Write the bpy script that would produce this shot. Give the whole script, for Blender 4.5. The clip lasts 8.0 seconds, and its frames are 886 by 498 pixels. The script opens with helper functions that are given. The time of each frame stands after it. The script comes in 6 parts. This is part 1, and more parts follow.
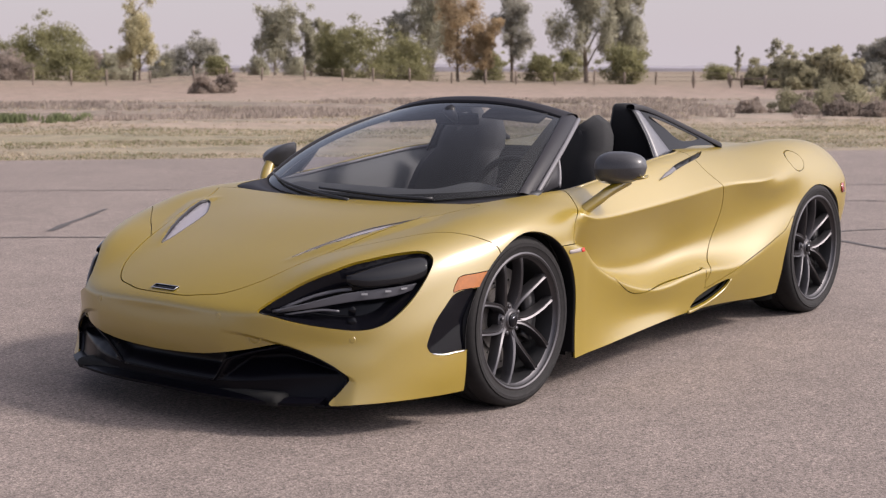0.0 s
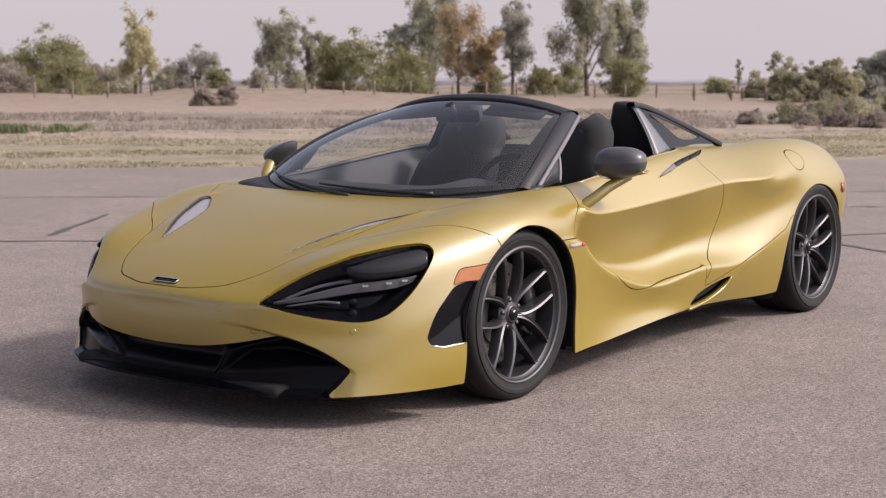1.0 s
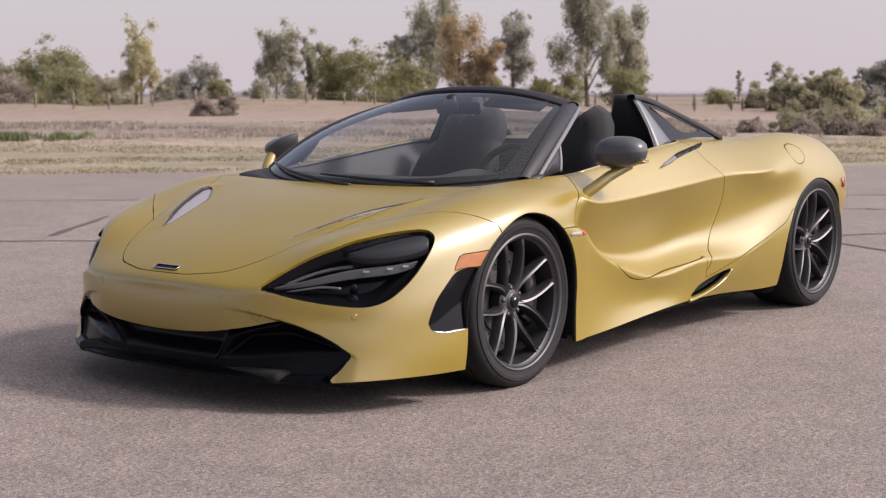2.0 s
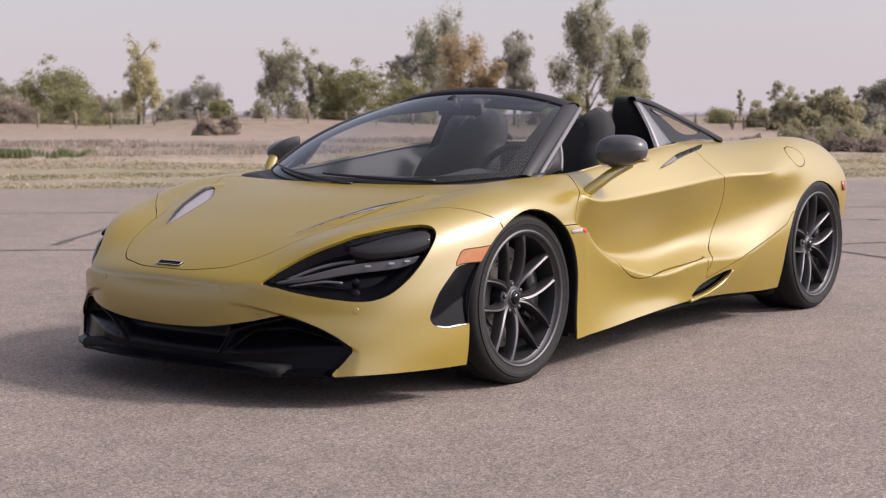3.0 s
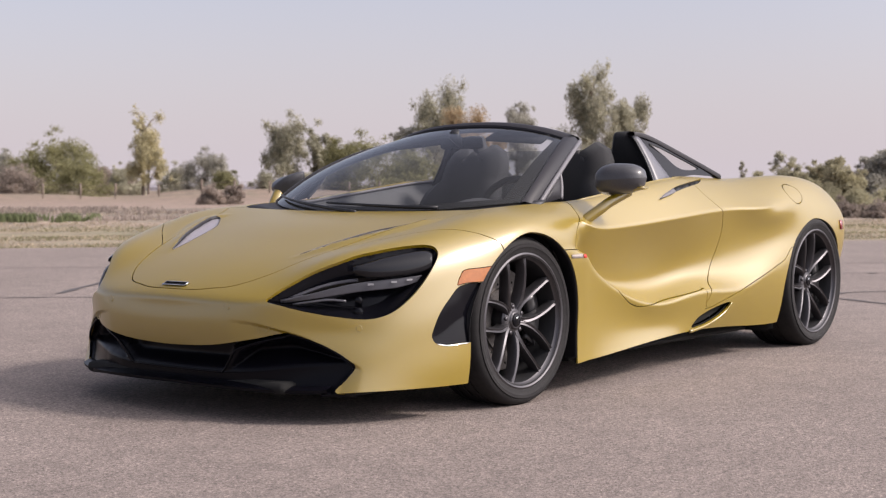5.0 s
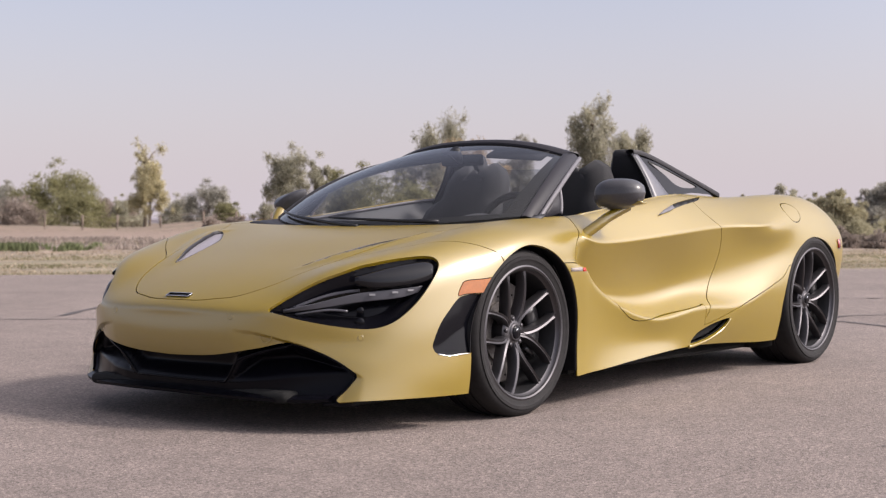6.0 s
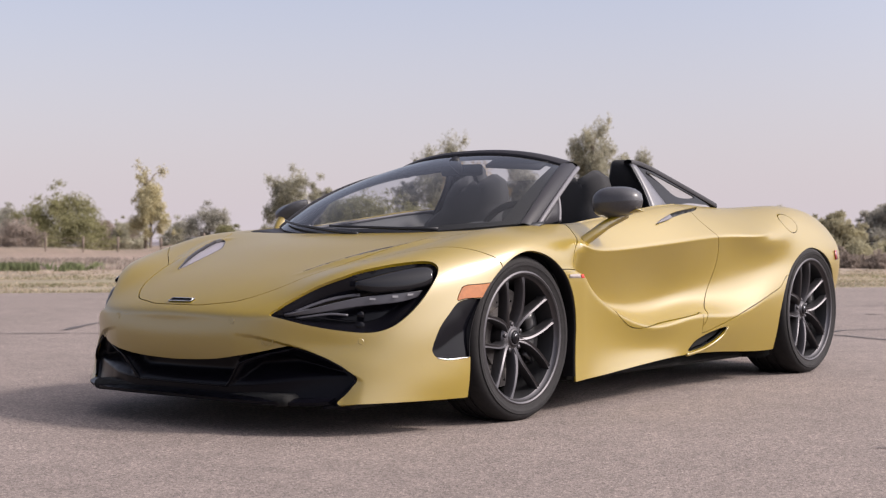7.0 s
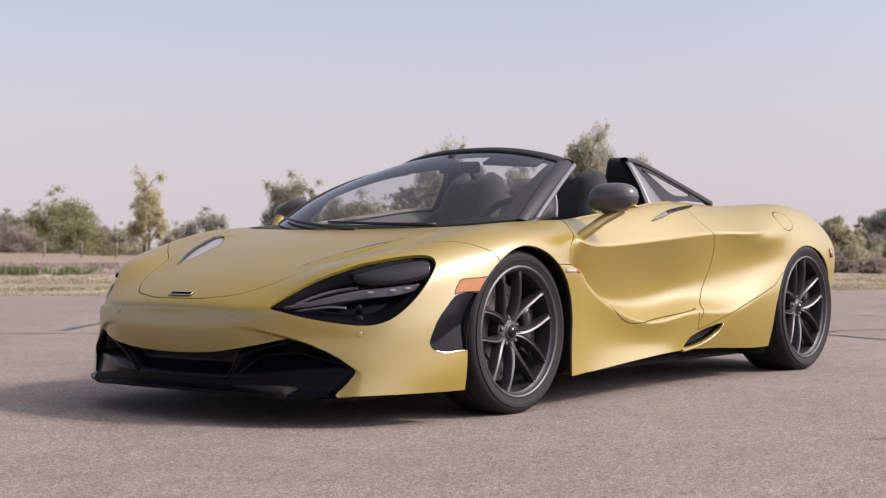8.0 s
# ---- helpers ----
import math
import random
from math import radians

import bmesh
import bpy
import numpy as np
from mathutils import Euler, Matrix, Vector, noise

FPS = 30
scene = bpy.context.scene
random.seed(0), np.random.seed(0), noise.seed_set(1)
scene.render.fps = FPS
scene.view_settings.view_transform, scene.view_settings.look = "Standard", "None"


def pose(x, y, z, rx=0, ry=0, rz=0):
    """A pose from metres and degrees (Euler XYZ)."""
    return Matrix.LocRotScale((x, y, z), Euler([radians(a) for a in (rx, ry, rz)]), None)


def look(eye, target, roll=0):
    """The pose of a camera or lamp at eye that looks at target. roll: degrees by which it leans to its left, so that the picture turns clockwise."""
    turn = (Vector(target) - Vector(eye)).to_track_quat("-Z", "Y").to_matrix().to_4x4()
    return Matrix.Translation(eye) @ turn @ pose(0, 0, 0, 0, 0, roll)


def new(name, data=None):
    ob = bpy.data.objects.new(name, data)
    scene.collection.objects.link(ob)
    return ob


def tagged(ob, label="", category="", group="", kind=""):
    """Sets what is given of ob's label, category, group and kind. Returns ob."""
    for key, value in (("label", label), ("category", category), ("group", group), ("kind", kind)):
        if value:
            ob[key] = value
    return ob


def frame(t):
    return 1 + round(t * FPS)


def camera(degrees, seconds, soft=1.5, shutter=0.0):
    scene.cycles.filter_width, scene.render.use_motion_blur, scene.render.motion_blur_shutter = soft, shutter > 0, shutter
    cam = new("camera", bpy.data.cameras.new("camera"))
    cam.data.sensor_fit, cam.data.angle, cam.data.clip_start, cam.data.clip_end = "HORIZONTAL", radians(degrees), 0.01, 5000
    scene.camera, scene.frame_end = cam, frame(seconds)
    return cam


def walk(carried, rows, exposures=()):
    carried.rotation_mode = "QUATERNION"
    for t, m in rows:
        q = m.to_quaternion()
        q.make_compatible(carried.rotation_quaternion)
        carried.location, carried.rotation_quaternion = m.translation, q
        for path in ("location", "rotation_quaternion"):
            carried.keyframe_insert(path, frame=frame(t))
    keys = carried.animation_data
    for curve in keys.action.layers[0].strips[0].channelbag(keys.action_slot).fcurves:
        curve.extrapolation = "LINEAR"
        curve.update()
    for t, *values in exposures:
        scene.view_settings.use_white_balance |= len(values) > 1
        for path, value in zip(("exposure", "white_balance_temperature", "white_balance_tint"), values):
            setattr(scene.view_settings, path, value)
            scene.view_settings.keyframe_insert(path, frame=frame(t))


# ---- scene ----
cam = camera(34.6, 8.0, soft=1.25)
PATH = [
    (0, (4.33, 3.983, 1.262), (2.771, 2.756, 1.012), -0.0),
    (0.5, (4.335, 3.989, 1.225), (2.775, 2.76, 0.986), -0.0),
    (1, (4.341, 3.993, 1.188), (2.78, 2.763, 0.957), 0.0),
    (1.5, (4.346, 3.996, 1.143), (2.785, 2.766, 0.92), -0.0),
    (3, (4.379, 4.023, 1.011), (2.817, 2.788, 0.825), -0.1),
    (3.5, (4.392, 4.035, 0.965), (2.829, 2.798, 0.803), -0.1),
    (4, (4.408, 4.048, 0.92), (2.845, 2.808, 0.782), -0.1),
    (4.5, (4.428, 4.067, 0.873), (2.864, 2.825, 0.762), -0.1),
    (6, (4.495, 4.123, 0.751), (2.93, 2.878, 0.713), -0.0),
    (6.5, (4.518, 4.147, 0.719), (2.954, 2.9, 0.699), -0.0),
    (7, (4.54, 4.164, 0.687), (2.975, 2.918, 0.681), 0.0),
    (7.5, (4.561, 4.184, 0.663), (2.996, 2.939, 0.664), -0.0),
    (8, (4.578, 4.199, 0.641), (3.012, 2.955, 0.644), -0.0),
]
EXPOSURES = ((0, 0.13, 6700, 18), (8, 0.23, 6700, 18))
walk(cam, [(t, look(eye, target, roll)) for t, eye, target, roll in PATH], EXPOSURES)
cam.data.dof.use_dof = True
cam.data.dof.focus_distance, cam.data.dof.aperture_fstop = 5.6, 6.0

# ---- world, sun ----
SUN_TO = Vector((-0.58, 1.13, 1.02)).normalized()
world = bpy.data.worlds.new("world")
scene.world = world
world.use_nodes = True
wt = world.node_tree
sky = wt.nodes.new("ShaderNodeTexSky")
sky.sky_type = "NISHITA"
sky.sun_disc = False
sky.sun_elevation = math.asin(SUN_TO.z)
sky.sun_rotation = math.atan2(SUN_TO.x, SUN_TO.y)
sky.air_density, sky.dust_density, sky.ozone_density = 1.0, 1.5, 2.0
# thin high haze that whitens the blue
haze = wt.nodes.new("ShaderNodeMix")
haze.data_type = "RGBA"
haze.inputs["B"].default_value = (3.62, 3.42, 3.66, 1)
way = wt.nodes.new("ShaderNodeTexCoord")
axes = wt.nodes.new("ShaderNodeSeparateXYZ")
wt.links.new(way.outputs["Generated"], axes.inputs[0])
thick = wt.nodes.new("ShaderNodeMapRange")
thick.inputs["From Min"].default_value, thick.inputs["From Max"].default_value = 0.01, 0.19
thick.inputs["To Min"].default_value, thick.inputs["To Max"].default_value = 0.97, 0.44
wt.links.new(axes.outputs["Z"], thick.inputs["Value"])
wt.links.new(thick.outputs["Result"], haze.inputs["Factor"])
wt.links.new(sky.outputs[0], haze.inputs["A"])
# the sky deepens towards the zenith
deep = wt.nodes.new("ShaderNodeMapRange")
deep.inputs["From Min"].default_value, deep.inputs["From Max"].default_value = 0.18, 0.75
deep.inputs["To Min"].default_value, deep.inputs["To Max"].default_value = 1.0, 0.66
wt.links.new(axes.outputs["Z"], deep.inputs["Value"])
dim = wt.nodes.new("ShaderNodeVectorMath")
dim.operation = "SCALE"
wt.links.new(haze.outputs["Result"], dim.inputs[0])
wt.links.new(deep.outputs["Result"], dim.inputs["Scale"])
# thin cloud scatters a broad white glow round the sun
toward = wt.nodes.new("ShaderNodeVectorMath")
toward.operation = "DOT_PRODUCT"
toward.inputs[1].default_value = SUN_TO
wt.links.new(way.outputs["Generated"], toward.inputs[0])
total = dim.outputs["Vector"]
for power, peak in ((2.5, 11.5), (8.0, 6.0)):
    clip_, lift, gain = (wt.nodes.new("ShaderNodeMath") for _ in range(3))
    clip_.operation, lift.operation, gain.operation = "MAXIMUM", "POWER", "MULTIPLY"
    clip_.inputs[1].default_value, lift.inputs[1].default_value, gain.inputs[1].default_value = 0.0, power, peak
    wt.links.new(toward.outputs["Value"], clip_.inputs[0])
    wt.links.new(clip_.outputs[0], lift.inputs[0])
    wt.links.new(lift.outputs[0], gain.inputs[0])
    add = wt.nodes.new("ShaderNodeVectorMath")
    add.operation = "ADD"
    wt.links.new(total, add.inputs[0])
    wt.links.new(gain.outputs[0], add.inputs[1])
    total = add.outputs["Vector"]
wt.links.new(total, wt.nodes["Background"].inputs[0])
wt.nodes["Background"].inputs[1].default_value = 0.15
sun_data = bpy.data.lights.new("sun", "SUN")
sun_data.energy, sun_data.angle, sun_data.color = 3.6, radians(9), (1.0, 0.95, 0.87)
sun = new("sun", sun_data)
sun.matrix_world = look(SUN_TO * 50, (0, 0, 0))

# ---- materials ----
def material(name, color, rough=0.6, metal=0.0, coat=0.0, grain=0.0, grain_scale=30.0, stain=0.0, stain_scale=2.0,
             bump=0.0, bump_scale=80.0, trans=0.0, ior=1.45, emit=0.0, sheen=0.0, spec=0.5, coat_rough=0.06, coat_ior=1.5):
    """A Principled material whose colour varies at two scales (grain and stain, in metres of object space) with fine relief."""
    m = bpy.data.materials.new(name)
    m.use_nodes = True
    nt = m.node_tree
    b = nt.nodes["Principled BSDF"]
    b.inputs["Base Color"].default_value = (*color, 1)
    b.inputs["Roughness"].default_value = rough
    b.inputs["Metallic"].default_value = metal
    b.inputs["Coat Weight"].default_value = coat
    b.inputs["Coat Roughness"].default_value = coat_rough
    b.inputs["Coat IOR"].default_value = coat_ior
    b.inputs["Transmission Weight"].default_value = trans
    b.inputs["IOR"].default_value = ior
    b.inputs["Sheen Weight"].default_value = sheen
    b.inputs["Specular IOR Level"].default_value = spec
    if emit:
        b.inputs["Emission Color"].default_value = (*color, 1)
        b.inputs["Emission Strength"].default_value = emit
    geo = nt.nodes.new("ShaderNodeNewGeometry")
    if grain or stain:
        last = None
        for amount, scale, detail in ((grain, grain_scale, 4), (stain, stain_scale, 5)):
            if not amount:
                continue
            n = nt.nodes.new("ShaderNodeTexNoise")
            n.inputs["Scale"].default_value, n.inputs["Detail"].default_value = scale, detail
            nt.links.new(geo.outputs["Position"], n.inputs["Vector"])
            r = nt.nodes.new("ShaderNodeMapRange")
            r.inputs["From Min"].default_value, r.inputs["From Max"].default_value = 0.25, 0.75
            r.inputs["To Min"].default_value, r.inputs["To Max"].default_value = 1 - amount, 1 + amount
            nt.links.new(n.outputs["Fac"], r.inputs["Value"])
            if last is None:
                last = r.outputs["Result"]
            else:
                mul = nt.nodes.new("ShaderNodeMath")
                mul.operation = "MULTIPLY"
                nt.links.new(last, mul.inputs[0])
                nt.links.new(r.outputs["Result"], mul.inputs[1])
                last = mul.outputs[0]
        vm = nt.nodes.new("ShaderNodeVectorMath")
        vm.operation = "SCALE"
        vm.inputs[0].default_value = color
        nt.links.new(last, vm.inputs["Scale"])
        nt.links.new(vm.outputs["Vector"], b.inputs["Base Color"])
    if bump:
        n = nt.nodes.new("ShaderNodeTexNoise")
        n.inputs["Scale"].default_value, n.inputs["Detail"].default_value = bump_scale, 6
        nt.links.new(geo.outputs["Position"], n.inputs["Vector"])
        bp = nt.nodes.new("ShaderNodeBump")
        bp.inputs["Strength"].default_value, bp.inputs["Distance"].default_value = bump, 1.0 / bump_scale
        nt.links.new(n.outputs["Fac"], bp.inputs["Height"])
        nt.links.new(bp.outputs["Normal"], b.inputs["Normal"])
    return m


PAINT = material("satin_gold_paint", (0.236, 0.160, 0.001), 0.5, metal=0.10, spec=0.1, coat=1.0, coat_rough=0.28, coat_ior=2.15, grain=0.05, grain_scale=900, stain=0.03, stain_scale=3)
CARBON = material("dark_carbon_gloss", (0.045, 0.045, 0.050), 0.40, coat=0.3, coat_rough=0.2, grain=0.25, grain_scale=260)
BLACK = material("black_satin_plastic", (0.012, 0.012, 0.014), 0.42, grain=0.2, grain_scale=120)
GLOSS = material("black_gloss", (0.004, 0.004, 0.006), 0.16, spec=0.22)
VENTGREY = material("grey_vent_mesh", (0.34, 0.32, 0.35), 0.5, metal=0.3, grain=0.2, grain_scale=300)
DARKIN = material("dark_inner", (0.004, 0.004, 0.004), 0.9)
RUBBER = material("tyre_rubber", (0.015, 0.014, 0.0145), 0.75, spec=0.3, grain=0.25, grain_scale=60, stain=0.15, stain_scale=8, bump=0.2, bump_scale=300)
RIM = material("dark_satin_wheel_metal", (0.095, 0.092, 0.098), 0.48, metal=1.0, stain=0.12, stain_scale=12)
BARREL = material("dark_rim_barrel", (0.028, 0.028, 0.030), 0.5, metal=0.6, stain=0.2, stain_scale=14)
DISC = material("brake_disc_ceramic", (0.13, 0.12, 0.115), 0.45, metal=0.7, grain=0.25, grain_scale=150)
CALIPER = material("dark_caliper", (0.02, 0.02, 0.022), 0.35, coat=0.4)
HIDE = material("black_suede", (0.017, 0.017, 0.019), 0.85, sheen=0.04, grain=0.2, grain_scale=200, bump=0.15, bump_scale=400)
HIDE_GREY = material("grey_leather", (0.17, 0.17, 0.175), 0.6, grain=0.12, grain_scale=150, bump=0.1, bump_scale=300)
DASH = material("dark_grey_dashboard", (0.065, 0.067, 0.072), 0.7, grain=0.12, grain_scale=220, bump=0.12, bump_scale=500)
CHROME = material("chrome", (0.8, 0.8, 0.82), 0.12, metal=1.0)
AMBER = material("amber_lens", (0.30, 0.095, 0.018), 0.25, coat=0.2, grain=0.15, grain_scale=90, stain=0.1, stain_scale=30)
REDLENS = material("red_lens", (0.25, 0.01, 0.012), 0.2, coat=0.8)
WHITE = material("pale_mark", (0.30, 0.26, 0.24), 0.5)
REDMARK = material("red_mark", (0.5, 0.03, 0.02), 0.5)
FRAME = material("dark_grey_satin_frame", (0.018, 0.017, 0.021), 0.5, spec=0.3, grain=0.12, grain_scale=180)
SEALGREY = material("grey_rubber_seal", (0.13, 0.125, 0.135), 0.45)
LIPBLACK = material("black_lip_gloss", (0.003, 0.003, 0.005), 0.30, spec=0.15, grain=0.2, grain_scale=200)
BUTGREY = material("grey_satin_trim", (0.085, 0.085, 0.10), 0.42, coat=0.25, coat_rough=0.4)
SMOKE = material("smoked_lens", (0.008, 0.008, 0.010), 0.06, spec=0.4)


def glass(name, tint, gloss_rough=0.0, ior=1.5):
    """Thin glass sheet: mostly clear, glossier towards grazing angles."""
    m = bpy.data.materials.new(name)
    m.use_nodes = True
    nt = m.node_tree
    nt.nodes.remove(nt.nodes["Principled BSDF"])
    clear = nt.nodes.new("ShaderNodeBsdfTransparent")
    clear.inputs[0].default_value = (*tint, 1)
    shine = nt.nodes.new("ShaderNodeBsdfGlossy")
    shine.inputs["Roughness"].default_value = gloss_rough
    fr = nt.nodes.new("ShaderNodeFresnel")
    fr.inputs["IOR"].default_value = ior
    mix = nt.nodes.new("ShaderNodeMixShader")
    nt.links.new(fr.outputs[0], mix.inputs[0])
    nt.links.new(clear.outputs[0], mix.inputs[1])
    nt.links.new(shine.outputs[0], mix.inputs[2])
    nt.links.new(mix.outputs[0], nt.nodes["Material Output"].inputs[0])
    return m


GLASS = glass("windscreen_glass", (0.80, 0.82, 0.84), ior=1.6)
GLASS_SIDE = glass("buttress_glass", (0.88, 0.87, 0.85), ior=1.02)
GLASS_DARK = glass("tinted_glass", (0.55, 0.58, 0.6))


# ---- mesh helpers ----
def part(name, data, mat, parent=None, label="", smooth=True):
    """Links a bmesh or (verts, faces) as ONE mesh object, under a thing or under a part."""
    me = bpy.data.meshes.new(name)
    if isinstance(data, bmesh.types.BMesh):
        data.to_mesh(me)
        data.free()
    else:
        v, f = data
        me.from_pydata([tuple(map(float, p)) for p in v], [], [tuple(map(int, q)) for q in f])
    if smooth:
        me.polygons.foreach_set("use_smooth", [True] * len(me.polygons))
    for mm in (mat if isinstance(mat, (list, tuple)) else [mat]):
        me.materials.append(mm)
    ob = new(name, me)
    if parent is not None:
        ob.parent = parent
    if label:
        tagged(ob, label)
    return ob


def crisp(ob, degrees=35):
    """Marks edges sharper than the angle, so that they read as edges."""
    bm = bmesh.new()
    bm.from_mesh(ob.data)
    lim = radians(degrees)
    for e in bm.edges:
        if len(e.link_faces) == 2 and e.calc_face_angle(0) > lim:
            e.smooth = False
    bm.to_mesh(ob.data)
    bm.free()
    return ob


def box_bm(x0, x1, y0, y1, z0, z1, bevel=0.0, segs=2):
    bm = bmesh.new()
    bmesh.ops.create_cube(bm, size=1.0)
    for v in bm.verts:
        v.co = Vector((x0 + (v.co.x + 0.5) * (x1 - x0), y0 + (v.co.y + 0.5) * (y1 - y0), z0 + (v.co.z + 0.5) * (z1 - z0)))
    if bevel:
        bmesh.ops.bevel(bm, geom=list(bm.edges), offset=bevel, segments=segs, profile=0.5, affect="EDGES")
    return bm


def smooth_line(pts, n, closed=False):
    """n points on a Catmull-Rom curve through pts."""
    p = np.array(pts, float)
    m = len(p)
    if closed:
        q = np.vstack([p[-1], p, p[0], p[1]])
        u = np.linspace(0, m, n, endpoint=False)
    else:
        q = np.vstack([2 * p[0] - p[1], p, 2 * p[-1] - p[-2]])
        u = np.linspace(0, m - 1, n)
    i = np.minimum(u.astype(int), (m if closed else m - 1) - 1)
    t = (u - i)[:, None]
    a, b, c, d = q[i], q[i + 1], q[i + 2], q[i + 3]
    return 0.5 * (2 * b + (c - a) * t + (2 * a - 5 * b + 4 * c - d) * t**2 + (3 * b - a - 3 * c + d) * t**3)


def tube(line, radius, sides=10, squash=1.0, caps=True, up=(0, 0, 1)):
    """A tube along a line; radius may be one number or one per point; squash flattens it along its second axis."""
    line = np.array(line, float)
    n = len(line)
    rad = np.broadcast_to(np.array(radius, float), (n,))
    tan = np.gradient(line, axis=0)
    tan /= np.linalg.norm(tan, axis=1)[:, None]
    side = np.cross(tan, np.array(up, float))
    side /= np.linalg.norm(side, axis=1)[:, None] + 1e-9
    top = np.cross(side, tan)
    ang = np.linspace(0, 2 * math.pi, sides, endpoint=False)
    v = [line[i] + rad[i] * (math.cos(a) * side[i] + squash * math.sin(a) * top[i]) for i in range(n) for a in ang]
    f = [(i * sides + k, i * sides + (k + 1) % sides, (i + 1) * sides + (k + 1) % sides, (i + 1) * sides + k)
         for i in range(n - 1) for k in range(sides)]
    if caps:
        f += [tuple(range(sides))[::-1], tuple((n - 1) * sides + k for k in range(sides))]
    return v, f


def lathe(profile, segs=96, axis="y"):
    """A closed ring from (radius, across) pairs, turned about the y axis."""
    m = len(profile)
    v, f = [], []
    for s in range(segs):
        a = 2 * math.pi * s / segs
        for r, w in profile:
            v.append((r * math.cos(a), w, r * math.sin(a)))
    for s in range(segs):
        for k in range(m - 1):
            a, b = s * m + k, s * m + k + 1
            c, d = ((s + 1) % segs) * m + k + 1, ((s + 1) % segs) * m + k
            f.append((a, b, c, d))
    return v, f


def sheet(rows, thick=0.0, closed_u=False):
    """A grid surface from rows of points; thick gives it a back face and rims."""
    g = np.array(rows, float)
    nu, nv = g.shape[:2]
    v = list(g.reshape(-1, 3))
    f = [(i * nv + j, i * nv + j + 1, (i + 1) * nv + j + 1, (i + 1) * nv + j) for i in range(nu - 1) for j in range(nv - 1)]
    if thick:
        du = np.gradient(g, axis=0)
        dv = np.gradient(g, axis=1)
        nrm = np.cross(du, dv)
        nrm /= np.linalg.norm(nrm, axis=2)[..., None] + 1e-9
        back = (g - nrm * thick).reshape(-1, 3)
        o = nu * nv
        v += list(back)
        f += [tuple(o + k for k in q[::-1]) for q in f]
        ring = [(0, j) for j in range(nv)] + [(i, nv - 1) for i in range(1, nu)] + [(nu - 1, j) for j in range(nv - 2, -1, -1)] + [(i, 0) for i in range(nu - 2, 0, -1)]
        ids = [a * nv + b for a, b in ring]
        f += [(ids[k], o + ids[k], o + ids[(k + 1) % len(ids)], ids[(k + 1) % len(ids)]) for k in range(len(ids))]
    return v, f


def joined(*pieces):
    v, f = [], []
    for a, b in pieces:
        o = len(v)
        v += [tuple(p) for p in a]
        f += [tuple(o + k for k in q) for q in b]
    return v, f

# ---- ground ----
# Plan of the distance: ORIGIN is the viewing side; AWAY runs square to the edge of the tarmac, ALONG runs along it.
ORIGIN = Vector((4.34, 3.99, 0))
AWAY = Vector((-0.646, -0.763, 0)).normalized()
ALONG = Vector((-0.763, 0.646, 0)).normalized()
AXIS = Vector((-1.561, -1.23, 0)).normalized()
EDGE = 20.7


def strip(s, d, z=0.0):
    return ORIGIN + ALONG * s + AWAY * d + Vector((0, 0, z))


def bearing(slope, dist, z=0.0):
    """A place at dist metres ahead, slope metres to the right for each metre ahead."""
    right = Vector((AXIS.y, -AXIS.x, 0))
    return ORIGIN + AXIS * dist + right * (slope * dist) + Vector((0, 0, z))


